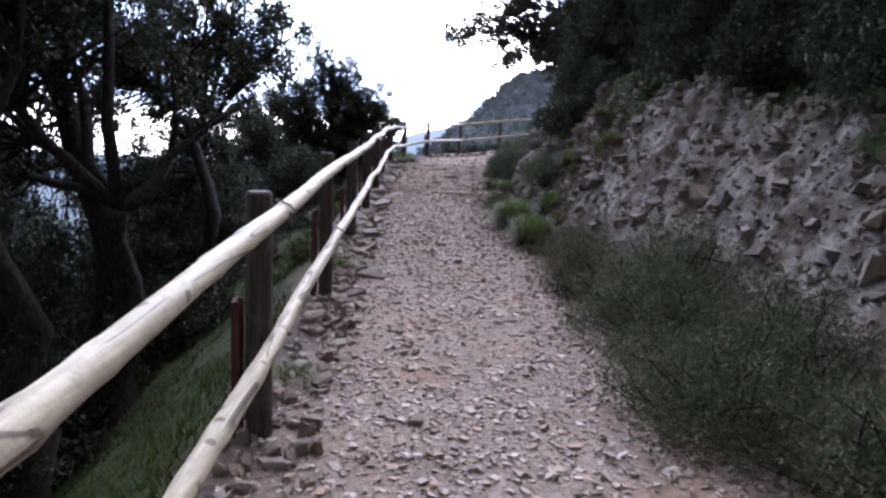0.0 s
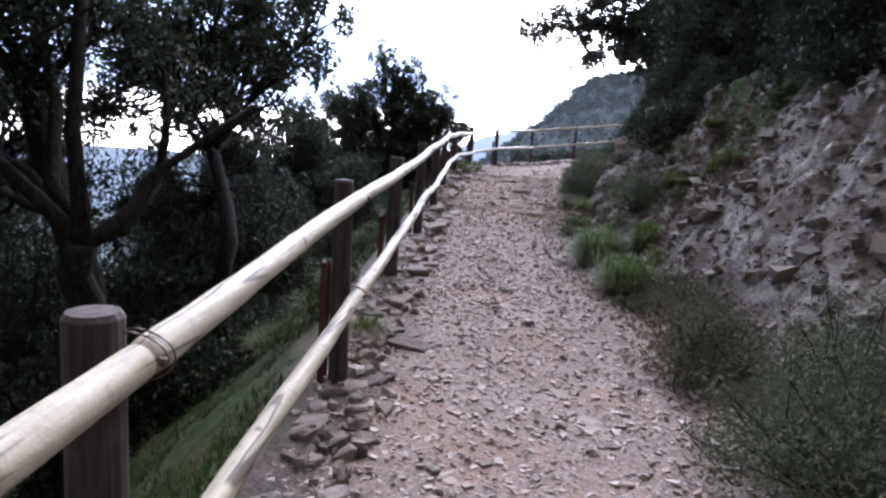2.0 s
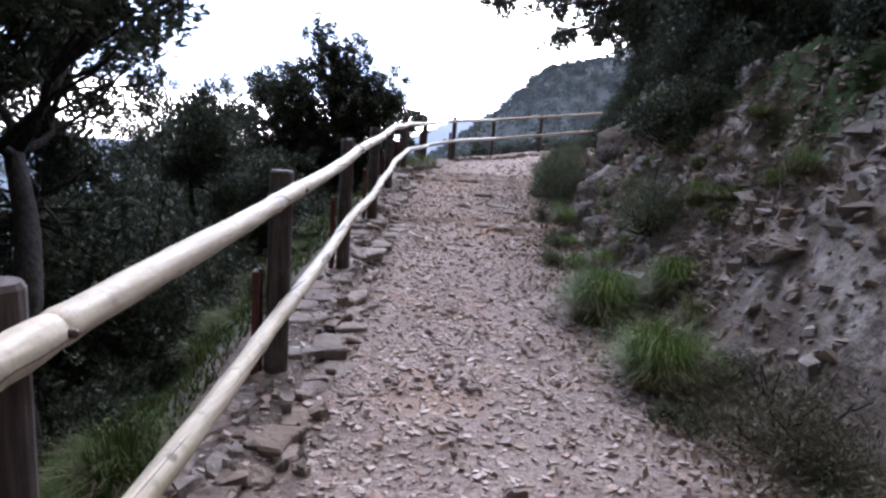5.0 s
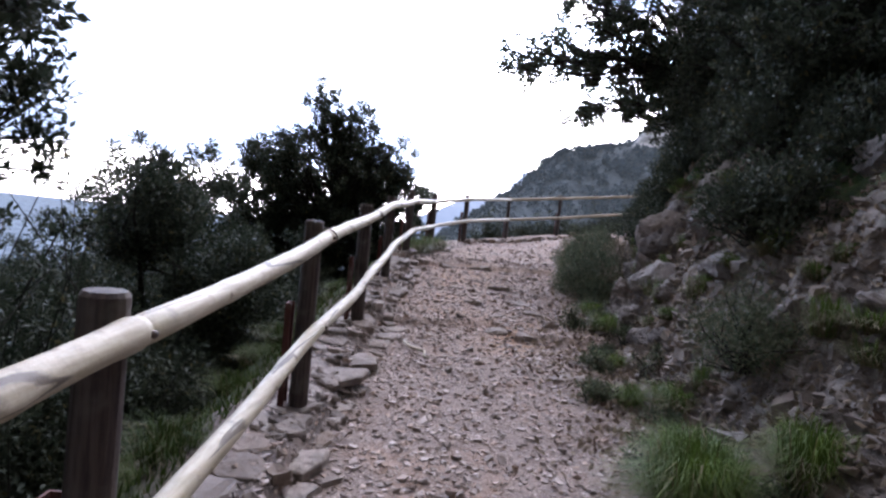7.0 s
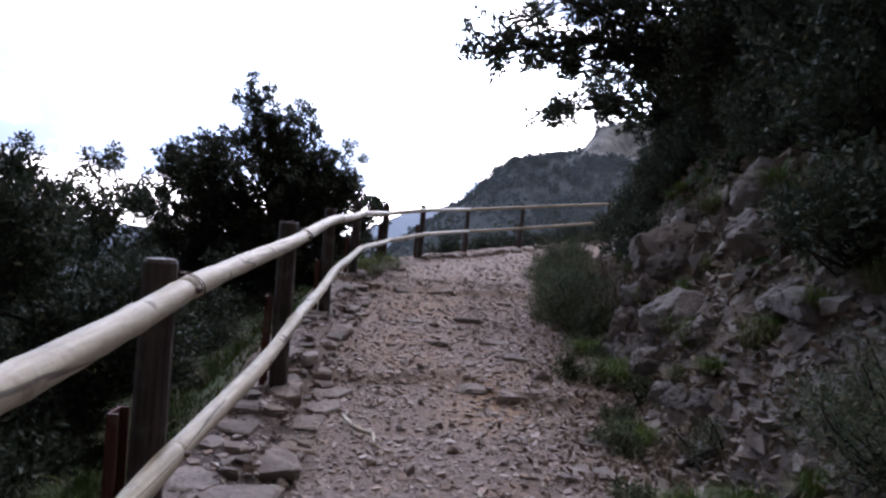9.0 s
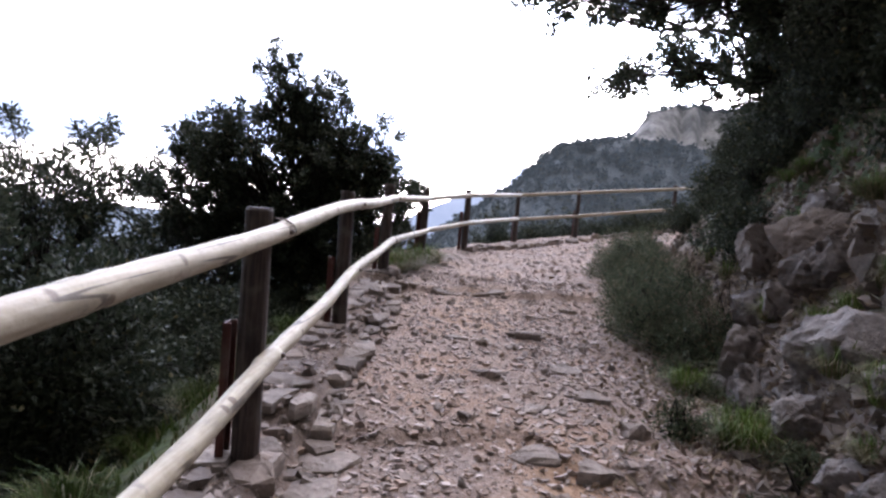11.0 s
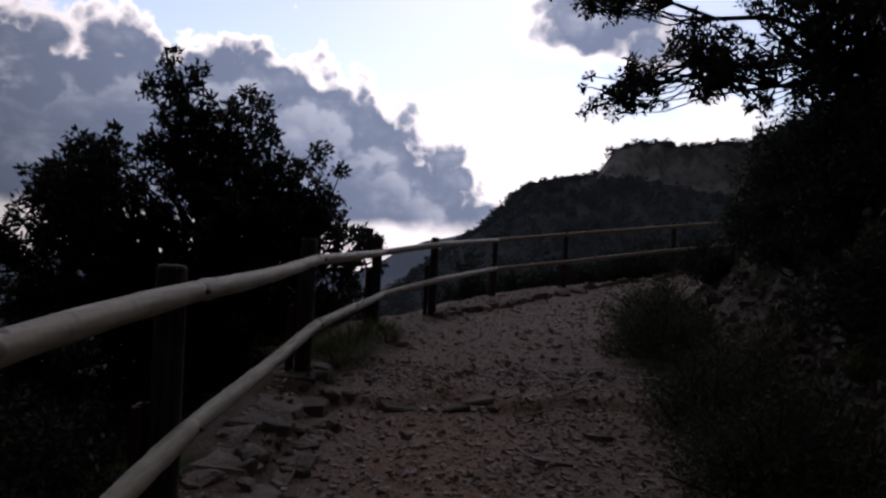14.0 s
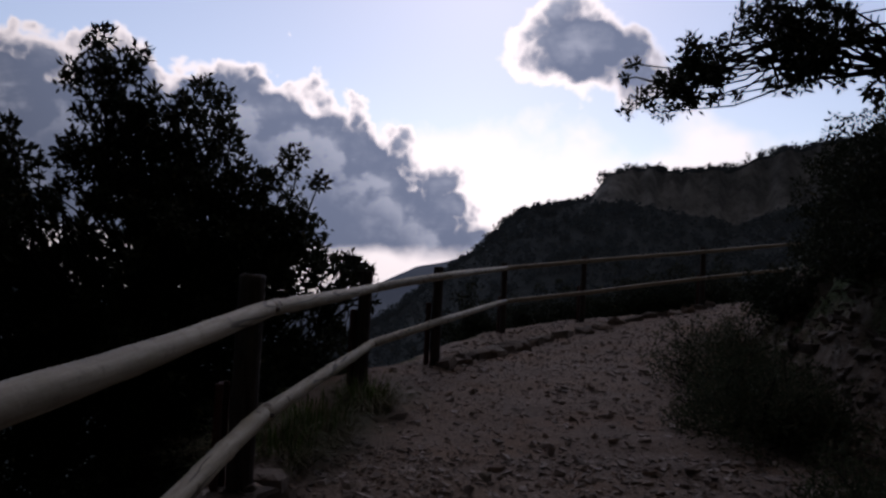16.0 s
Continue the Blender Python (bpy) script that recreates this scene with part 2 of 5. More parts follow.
MAT_SOIL = material("stony_soil", soil_colour, 0.95, soil_bump, 0.03, 0.15)
MAT_GRAVEL = material("gravel_stone", stone_colour((0.165, 0.132, 0.115), (0.47, 0.402, 0.365), (0.31, 0.215, 0.16)), 0.9, grain_bump(60.0), 0.004, 0.2)
MAT_SLAB = material("limestone_slab", stone_colour((0.14, 0.115, 0.100), (0.30, 0.256, 0.226), (0.21, 0.155, 0.120), 0.5), 0.92, grain_bump(22.0), 0.03, 0.15)
MAT_ROCK = material("grey_rock", stone_colour((0.10, 0.088, 0.082), (0.27, 0.246, 0.232), (0.18, 0.142, 0.115), 0.8), 0.94, grain_bump(18.0), 0.05, 0.15)
MAT_RUBBLE = material("earthy_rubble", stone_colour((0.085, 0.070, 0.059), (0.27, 0.234, 0.205), (0.16, 0.118, 0.085), 0.6), 0.93, grain_bump(24.0), 0.02, 0.15)
MAT_RAIL = material("peeled_pine", rail_colour, 0.62, grain_bump(40.0), 0.004, 0.35)
MAT_POST = material("treated_post", post_colour((0.026, 0.019, 0.017), (0.078, 0.058, 0.050)), 0.8, grain_bump(50.0), 0.004, 0.25)
MAT_STUB = material("red_brown_stub", post_colour((0.045, 0.014, 0.011), (0.10, 0.035, 0.026)), 0.75, grain_bump(50.0), 0.004, 0.25)
MAT_STEEL = material("rusty_steel", post_colour((0.05, 0.035, 0.03), (0.16, 0.12, 0.10)), 0.5, None, 0.0, 0.5, 0.0, 0.8)
MAT_BARK = material("oak_bark", bark_colour, 0.95, grain_bump(25.0), 0.02, 0.15)
MAT_OAK = material("holm_oak_leaf", leaf_colour((0.016, 0.023, 0.014), (0.056, 0.065, 0.042), (0.09, 0.08, 0.04), 0.025), 0.6, None, 0.0, 0.12, 0.2)
MAT_SHRUB = material("rosemary_leaf", leaf_colour((0.036, 0.050, 0.028), (0.114, 0.130, 0.078), (0.15, 0.13, 0.085), 0.12), 0.75, None, 0.0, 0.14, 0.2)
MAT_DRY_SHRUB = material("withered_leaf", leaf_colour((0.055, 0.050, 0.034), (0.135, 0.118, 0.080), (0.08, 0.09, 0.05), 0.2), 0.8, None, 0.0, 0.12, 0.15)
MAT_GRASS = material("grass_blade", leaf_colour((0.040, 0.074, 0.011), (0.100, 0.148, 0.024), (0.15, 0.125, 0.06), 0.08), 0.65, None, 0.0, 0.25, 0.25)
MAT_MOSS = material("mossy_grass", leaf_colour((0.019, 0.033, 0.008), (0.046, 0.068, 0.015), (0.07, 0.06, 0.03), 0.10), 0.85, None, 0.0, 0.08, 0.15)
MAT_STRAW = material("dry_grass_blade", leaf_colour((0.085, 0.075, 0.040), (0.19, 0.16, 0.09), (0.06, 0.07, 0.03), 0.25), 0.75, None, 0.0, 0.2, 0.2)
MAT_LITTER = material("dead_leaf", leaf_colour((0.13, 0.098, 0.070), (0.32, 0.262, 0.195), (0.09, 0.06, 0.045), 0.2), 0.85, None, 0.0, 0.2, 0.1)


def hill_colour(n, pos, rnd, isl):
    cliff = n.add("ShaderNodeAttribute")
    cliff.attribute_name = "cover"
    r, g, b = n.add("ShaderNodeSeparateColor", Color=cliff.outputs["Color"]).outputs
    # bluish wood tones paint distance haze into the base colour
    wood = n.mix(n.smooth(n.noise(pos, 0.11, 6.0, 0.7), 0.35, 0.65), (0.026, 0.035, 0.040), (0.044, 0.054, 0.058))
    stretch = n.add("ShaderNodeMapping", Vector=pos)
    stretch.inputs["Scale"].default_value = (1.0, 1.0, 0.25)
    rock = n.mix(n.smooth(n.noise(stretch.outputs[0], 0.10, 8.0, 0.68), 0.33, 0.68), (0.08, 0.078, 0.074), (0.27, 0.262, 0.25))
    return n.mix(n.smooth(n.math("ADD", r, n.math("MULTIPLY", n.math("SUBTRACT", n.noise(pos, 0.06, 5.0, 0.65), 0.5), 0.9)), 0.42, 0.58), wood, rock)


# emitted haze added over hill and woods; leaf tones are blued for it too
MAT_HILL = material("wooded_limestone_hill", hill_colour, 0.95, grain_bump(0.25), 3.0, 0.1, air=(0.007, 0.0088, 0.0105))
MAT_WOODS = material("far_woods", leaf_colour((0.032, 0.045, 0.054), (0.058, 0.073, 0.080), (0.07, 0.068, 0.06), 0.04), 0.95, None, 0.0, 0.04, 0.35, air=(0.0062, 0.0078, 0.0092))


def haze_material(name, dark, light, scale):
    """A glowing backdrop: emission paints bright haze over the far distance."""
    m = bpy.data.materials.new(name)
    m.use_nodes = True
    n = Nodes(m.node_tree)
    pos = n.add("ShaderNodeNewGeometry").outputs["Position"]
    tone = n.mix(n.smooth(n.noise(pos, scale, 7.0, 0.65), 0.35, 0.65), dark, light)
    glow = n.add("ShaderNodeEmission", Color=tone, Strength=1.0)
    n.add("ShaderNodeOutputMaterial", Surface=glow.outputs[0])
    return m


MAT_HAZE = haze_material("ridge_haze_glow", (0.085, 0.112, 0.165), (0.112, 0.142, 0.200), 0.006)
MAT_SLOPE = haze_material("valley_haze_glow", (0.032, 0.046, 0.058), (0.062, 0.080, 0.096), 0.07)


# ---- mesh helpers ----
class Shape:
    """Collects vertices and faces and turns them into one mesh."""

    def __init__(self):
        self.v, self.f, self.count = [], [], 0

    def add(self, verts, faces):
        verts = np.asarray(verts, dtype=float).reshape(-1, 3)
        self.v.append(verts)
        for face in faces:
            face = np.asarray(face, dtype=np.int64)
            if face.size:
                self.f.append(face + self.count)
        self.count += len(verts)

    def tube(self, points, radii, sides=8, cap=True):
        points = np.asarray(points, dtype=float)
        radii = np.broadcast_to(np.asarray(radii, dtype=float), (len(points),))
        along = np.gradient(points, axis=0)
        along /= np.linalg.norm(along, axis=1, keepdims=True) + 1e-9
        side = np.cross(along, (0.31, 0.17, 0.93) if abs(along[0][2]) < 0.9 else (1.0, 0.2, 0.0))
        side /= np.linalg.norm(side, axis=1, keepdims=True) + 1e-9
        third = np.cross(along, side)
        a = np.arange(sides) * 2 * np.pi / sides
        ring = points[:, None] + radii[:, None, None] * (np.cos(a)[None, :, None] * side[:, None] + np.sin(a)[None, :, None] * third[:, None])
        k, j = np.meshgrid(np.arange(len(points) - 1), np.arange(sides), indexing="ij")
        k, j = k.ravel(), j.ravel()
        quads = np.stack([k * sides + j, k * sides + (j + 1) % sides, (k + 1) * sides + (j + 1) % sides, (k + 1) * sides + j], 1)
        faces = [quads]
        if cap:
            faces += [np.arange(sides)[::-1][None], ((len(points) - 1) * sides + np.arange(sides))[None]]
        self.add(ring.reshape(-1, 3), faces)

    def mesh(self, name, mat, smooth=False):
        me = bpy.data.meshes.new(name)
        v = np.concatenate(self.v).astype(np.float32)
        loops = np.concatenate([f.ravel() for f in self.f]).astype(np.int32)
        sizes = np.concatenate([np.full(len(f), f.shape[1]) for f in self.f]).astype(np.int32)
        me.vertices.add(len(v))
        me.vertices.foreach_set("co", v.ravel())
        me.loops.add(len(loops))
        me.loops.foreach_set("vertex_index", loops)
        me.polygons.add(len(sizes))
        me.polygons.foreach_set("loop_start", (np.cumsum(sizes) - sizes).astype(np.int32))
        me.polygons.foreach_set("use_smooth", np.full(len(sizes), smooth))
        me.materials.append(mat)
        me.update(calc_edges=True)
        me.validate()
        return me


def part(name, shape, mat, parent=None, label="", smooth=False):
    ob = new(name, shape.mesh(name, mat, smooth) if isinstance(shape, Shape) else shape)
    if parent:
        ob.parent = parent
    if label:
        ob["label"] = label
    return ob


def lattice(x, y, seed=0):
    """Smooth random numbers from -1 to 1 over the plane (value noise)."""
    xi, yi = np.floor(x).astype(np.int64), np.floor(y).astype(np.int64)
    fx, fy = x - xi, y - yi
    fx, fy = fx * fx * (3 - 2 * fx), fy * fy * (3 - 2 * fy)

    def h(a, b):
        k = (a * 374761393 + b * 668265263 + seed * 974634777) & 0xFFFFFFFF
        k = ((k ^ (k >> 13)) * 1274126177) & 0xFFFFFFFF
        return ((k ^ (k >> 16)) & 0xFFFF) / 32767.5 - 1

    return (h(xi, yi) * (1 - fx) + h(xi + 1, yi) * fx) * (1 - fy) + (h(xi, yi + 1) * (1 - fx) + h(xi + 1, yi + 1) * fx) * fy


def fractal(x, y, octaves=4, seed=0, gain=0.5):
    total, amp = np.zeros_like(np.asarray(x, dtype=float)), 1.0
    for i in range(octaves):
        total = total + amp * lattice(x * 2 ** i + 17.3 * i, y * 2 ** i - 9.1 * i, seed + i)
        amp *= gain
    return total


# ---- the lie of the land ----
def path_z(y, x=0.0):
    z = np.interp(y, [-40, 0, 10, 13, 15, 17, 21, 25.4, 60], [-1.6, 0, 0.38, 0.54, 0.66, 0.77, 0.96, 0.92, 1.0])
    return z + 0.13 * np.clip(np.asarray(x) - 0.6, 0, 30) * np.clip((np.asarray(y) - 21) / 4, 0, 1)


def left_edge(y):
    return np.interp(y, [-40, -3, 0, 3, 5.5, 8, 12, 17, 20, 21.2, 25.7, 26.5, 28, 30, 33, 40], [-2.2, -0.78, -0.80, -0.86, -1.0, -1.18, -1.3, -1.3, -1.2, -0.5, 0.65, 2.2, 6.6, 12, 40, 4000])


def right_toe(y):
    return np.interp(y, [-40, -3, 0, 4, 8, 11, 13, 15, 17, 19.5, 21.5, 24, 26, 28, 30, 33, 40], [6.0, 2.5, 2.3, 1.95, 1.5, 1.32, 1.5, 1.9, 2.25, 2.65, 3.2, 4.5, 6.8, 10.8, 18, 44, 4010])


def land(x, y, rough=True):
    """Height of the ground."""
    x, y = np.asarray(x, dtype=float), np.asarray(y, dtype=float)
    z = path_z(y, np.minimum(x, right_toe(y)))
    down = np.maximum(left_edge(y) - x, 0)
    up = np.maximum(x - right_toe(y), 0)
    fall = 0.85 * down * (1 - np.exp(-down / 0.25))
    fall = np.where(fall > 60, 60 + 110 * (1 - np.exp(-(fall - 60) / 160)), fall)
    steep = np.interp(y, [0, 6, 9, 12, 16, 22], [1.0, 1.15, 1.4, 1.7, 1.7, 1.2])
    wide = np.interp(y, [0, 8, 12, 22], [1.5, 1.35, 1.15, 1.3])
    rise = np.where(up < wide, steep * up, steep * wide + 0.42 * (up - wide)) * (1 - np.exp(-up / 0.15))
    rise = np.where(rise > 10, 10 + 12 * (1 - np.exp(-(rise - 10) / 20)), rise)
    z = z - fall + rise
    if rough:
        z = z + 0.016 * fractal(x * 3.1, y * 3.1, 4, 5) + 0.03 * fractal(x * 0.6, y * 0.45, 2, 9)
        crag = np.abs(fractal(x * 2.1, y * 2.1, 4, 71, 0.55))
        z = z + np.clip(up, 0, 1) * (0.18 * fractal(x * 1.3, y * 1.3, 4, 21) - 0.22 * crag + 0.10) + np.clip(up * 3, 0, 1) * 0.05 * fractal(x * 7, y * 7, 3, 33, 0.6)
        z = z + np.clip(down, 0, 1) * 0.12 * fractal(x * 1.1, y * 1.1, 4, 41)
        # stone edging stands a little higher than the worn track
        ledge = np.clip((-0.60 - 0.02 * y - x) / 0.06, 0, 1) * np.clip((y - 5) / 3, 0, 1) * (down < 0.3) * (y < 17.5)
        z = z + 0.10 * ledge
        # broken rock steps across the track
        for sy, lift in ((12.5, 0.06), (16.6, 0.07)):
            z = z + lift * np.clip((y - sy - 0.25 * fractal(x * 1.7, y * 0 + sy, 3, 81)) / 0.08, 0, 1) * np.clip(1 - (y - sy) / 2.2, 0, 1) * (up < 0.4) * (down <= 0)
    return z


def build_ground():
    def spread(lo, hi, fine, out):
        inner = np.arange(lo, hi + fine / 2, fine)
        tail, step, left, right = [], fine, [], []
        a, b = lo, hi
        while a > -out or b < out:
            step *= 1.16
            a, b = a - step, b + step
            left.append(a)
            right.append(b)
        return np.concatenate([left[::-1], inner, right])

    xs, ys = spread(-2.6, 4.2, 0.045, 3500.0), spread(-1.5, 27.0, 0.06, 3500.0)
    X, Y = np.meshgrid(xs, ys)
    Z = land(X, Y)
    nx, ny = len(xs), len(ys)
    k, j = np.meshgrid(np.arange(ny - 1), np.arange(nx - 1), indexing="ij")
    k, j = k.ravel(), j.ravel()
    s = Shape()
    s.add(np.stack([X, Y, Z], -1).reshape(-1, 3), [np.stack([k * nx + j, k * nx + j + 1, (k + 1) * nx + j + 1, (k + 1) * nx + j], 1)])
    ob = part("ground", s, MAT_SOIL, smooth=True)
    attr = ob.data.color_attributes.new("cover", "FLOAT_COLOR", "POINT")
    down, up = left_edge(Y) - X, X - right_toe(Y)
    jitter = 0.25 * fractal(X * 2.3, Y * 2.3, 3, 51)
    rock = np.clip((up + jitter) / 0.35 + 0.4, 0, 1)
    high = np.clip((up - np.interp(Y, [0, 8, 10, 12, 24], [1.5, 1.3, 0.9, 0.6, 0.5]) + jitter * 1.6) / 0.3, 0, 1)
    grass = np.maximum(np.clip((down - 0.02 + jitter * 0.8) / 0.25, 0, 1), high)
    # how much painted haze the ground takes, growing with distance
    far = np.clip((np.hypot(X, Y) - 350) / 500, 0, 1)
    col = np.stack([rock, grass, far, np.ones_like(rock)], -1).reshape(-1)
    attr.data.foreach_set("color", col.astype(np.float32))
    # darker earth along the left edge and the foot of the bank
    earth_mask = np.clip((-0.45 - 0.022 * Y - X + jitter * 0.6) / 0.15, 0, 1) * (Y < 18) + np.clip((up + 0.22 + jitter * 0.8) / 0.2, 0, 1) * np.clip((0.45 - up) / 0.3, 0, 1) * 0.75
    ob.data.attributes.new("earth", "FLOAT", "POINT").data.foreach_set("value", np.clip(earth_mask, 0, 0.9).reshape(-1).astype(np.float32))
    # two ochre patches; beyond y 11 a painted red tint, partly lens flare
    ochre = np.exp(-((X - 0.42) / 0.26) ** 2 - ((Y - 12.2) / 0.38) ** 2) + 0.5 * np.exp(-((X - 0.1) / 0.5) ** 2 - ((Y - 15.4) / 1.1) ** 2) + 0.2 * np.clip((Y - 11.0) / 3.0, 0, 1)
    ob.data.attributes.new("clay", "FLOAT", "POINT").data.foreach_set("value", np.clip(ochre + jitter * 0.5 * (ochre > 0.1), 0, 0.9).reshape(-1).astype(np.float32))
    tagged(ob, "stony mountain track between rocky bank and grassy drop", "ground", kind="structure")


build_ground()

# ---- fence ----
# post: x, y, height of the upper rail and of the lower rail over the ground
POSTS = [(-0.7, -2.0, 0.9, 0.36), (-0.7, 0.4, 0.98, 0.4), (-0.745, 2.93, 1.039, 0.495), (-0.832, 5.35, 1.062, 0.509), (-0.9, 7.48, 1.053, 0.51), (-0.965, 9.8, 1.085, 0.562), (-1.015, 12.03, 1.071, 0.55),
         (-1.085, 14.36, 1.05, 0.549), (-1.085, 16.78, 0.987, 0.513), (-0.865, 19.64, 0.887, 0.406), (-0.224, 21.0, 0.955, 0.48), (0.93, 25.4, 1.12, 0.55), (2.47, 26.2, 1.12, 0.54), (5.2, 27.5, 1.12, 0.58), (9.0, 29.3, 1.12, 0.58)]
# how far single rails bow up or down: rail level, first post, metres
BOWS = {(1, 4): -0.022, (1, 6): 0.015, (1, 7): -0.018, (2, 2): 0.015, (2, 5): -0.03, (2, 6): -0.01}


def build_fence():
    rnd = random.Random(4)
    fence = tagged(new("wooden_fence"), "pale peeled-log two-rail fence on dark brown posts beside the track", "fence")
    spots = []
    for i, (x, y, high, low) in enumerate(POSTS):
        z = float(path_z(y, x))
        j = min(i + 1, len(POSTS) - 1)
        dx, dy = POSTS[j][0] - POSTS[max(j - 1, 0)][0], POSTS[j][1] - POSTS[max(j - 1, 0)][1]
        size = math.hypot(dx, dy) or 1
        tx, ty = dx / size, dy / size
        nx, ny = ty, -tx  # towards the track
        r, h = 0.056 + rnd.uniform(-0.004, 0.004), high + (0.15 if i in (8, 9) else 0.09)
        post = Shape()
        lx, ly = rnd.uniform(-0.01, 0.01), rnd.uniform(-0.015, 0.015)
        hs = np.array([-0.45, 0.0, 0.3, 0.6, 0.9, h - 0.012, h])
        post.tube(np.stack([x + lx * hs, y + ly * hs, z + hs], 1), [r * 1.02, r * 1.02, r, r, r * 0.99, r * 0.98, r * 0.86], 16)
        body = part("post", post, MAT_POST, fence, smooth=False)
        # red-brown channel that anchors the post on its outer side
        sh = 0.66 + rnd.uniform(-0.04, 0.04)
        ox, oy = x - nx * (r + 0.022), y - ny * (r + 0.022)
        prof = [(-0.045, 0.0), (-0.045, -0.035), (0.045, -0.035), (0.045, 0.0), (0.037, 0.0), (0.037, -0.027), (-0.037, -0.027), (-0.037, 0.0)]
        ring = [np.array([ox + tx * a + nx * c, oy + ty * a + ny * c]) for a, c in prof]
        stub = Shape()
        vs = [(*p, z - 0.35) for p in ring] + [(*p, z + sh) for p in ring]
        stub.add(vs, [[[k, (k + 1) % 8, (k + 1) % 8 + 8, k + 8] for k in range(8)], [[8, 9, 14, 15], [9, 10, 13, 14], [10, 11, 12, 13]]])
        part("anchor_channel", stub, MAT_STUB, fence, "red-brown steel channel behind the post")
        rail_r = 0.043
        off = r + rail_r - 0.012
        side = np.array([nx, ny, 0.0])
        foot = np.array([x, y, z])
        spots.append((foot + side * off, high, low))
        for level in (high, low):
            bolt = Shape()
            end = foot + side * (off + rail_r) + np.array([0, 0, level])
            bolt.tube([end - side * 0.03, end + side * 0.004, end + side * 0.009], [0.010, 0.010, 0.005], 8)
            part("bolt", bolt, MAT_STEEL, body, "rusty steel bolt head")
    for which, r in ((1, 0.039), (2, 0.038)):
        for i in range(len(spots) - 1):
            a, b = spots[i][0] + np.array([0, 0, spots[i][which]]), spots[i + 1][0] + np.array([0, 0, spots[i + 1][which]])
            way = (b - a) / np.linalg.norm(b - a)
            a, b = a - way * 0.03, b + way * 0.03
            n = 40
            t = np.linspace(0, 1, n)
            pts = a + t[:, None] * (b - a)
            ph = rnd.uniform(0, 6)
            pts[:, 2] += (BOWS.get((which, i), 0.0) + 0.006 * np.sin(3.0 * t + ph)) * np.sin(np.pi * t)
            pts[:, 0] += 0.010 * np.sin(5.0 * t + ph) * np.sin(np.pi * t)
            rr = r * (1 + 0.03 * np.sin(9 * t + ph) + 0.02 * np.sin(31 * t + 2 * ph))
            for knot in range(5):
                at = rnd.random()
                rr = rr + r * 0.09 * np.exp(-((t - at) / 0.012) ** 2)
            rr[0] *= 0.86
            rr[-1] *= 0.86
            rail = Shape()
            rail.tube(pts, rr, 16)
            part("rail", rail, MAT_RAIL, fence, smooth=True)
    # twisted wire round rail and post
    for i, which in ((2, 1), (5, 1), (6, 1), (3, 2)):
        x, y, z = spots[i][0]
        z += spots[i][which]
        a = np.linspace(0, 2.6 * math.pi, 40)
        wire = Shape()
        wire.tube(np.stack([x - 0.03 + np.cos(a) * 0.085, y + 0.012 * a / 3, z + np.sin(a) * 0.052], 1), np.full(40, 0.0022), 5)
        part("wire_tie", wire, MAT_STEEL, fence, "twisted dark wire tie")
    return fence


build_fence()


# ---- plants ----
def leaf_cloud(rng, centres, radii, per, size, aspect=0.5, flat=0.75, shell=0.55):
    """Folded leaves scattered through clumps: vertices and triangles."""
    centres, radii = np.asarray(centres, dtype=float), np.asarray(radii, dtype=float)
    share = np.maximum((per * np.clip(radii / radii.mean(), 0.35, 1.6) ** 1.3).astype(int), 1)
    n = int(share.sum())
    way = rng.normal(size=(n, 3))
    way /= np.linalg.norm(way, axis=1, keepdims=True)
    dist = shell + (1 - shell) * rng.random(n) ** 0.6
    dist *= np.where(rng.random(n) < 0.12, 1.25, 1.0)
    c, r = np.repeat(centres, share, 0), np.repeat(radii, share)
    pos = c + way * (dist * r)[:, None] * np.array([1, 1, flat])
    axis = way + 0.9 * rng.normal(size=(n, 3)) + np.array([0, 0, 0.35])
    axis /= np.linalg.norm(axis, axis=1, keepdims=True)
    side = np.cross(axis, rng.normal(size=(n, 3)))
    side /= np.linalg.norm(side, axis=1, keepdims=True)
    fold = np.cross(axis, side)
    length = size * rng.uniform(0.6, 1.35, n)[:, None]
    wide = length * aspect
    v = np.stack([pos, pos + axis * length * 0.45 + side * wide * 0.5 + fold * wide * 0.18, pos + axis * length, pos + axis * length * 0.45 - side * wide * 0.5 + fold * wide * 0.18], 1)
    k = np.arange(n)[:, None] * 4
    return v.reshape(-1, 3), [np.concatenate([k + np.array([0, 1, 2]), k + np.array([0, 2, 3])])]


def bent(rng, a, b, sag=0.12, n=6):
    a, b = np.asarray(a, dtype=float), np.asarray(b, dtype=float)
    t = np.linspace(0, 1, n)[:, None]
    mid = rng.normal(size=3) * np.linalg.norm(b - a) * sag
    wob = rng.normal(size=(n, 3)) * np.linalg.norm(b - a) * 0.02
    wob[0] = wob[-1] = 0
    return a + t * (b - a) + np.sin(np.pi * t) * mid + wob


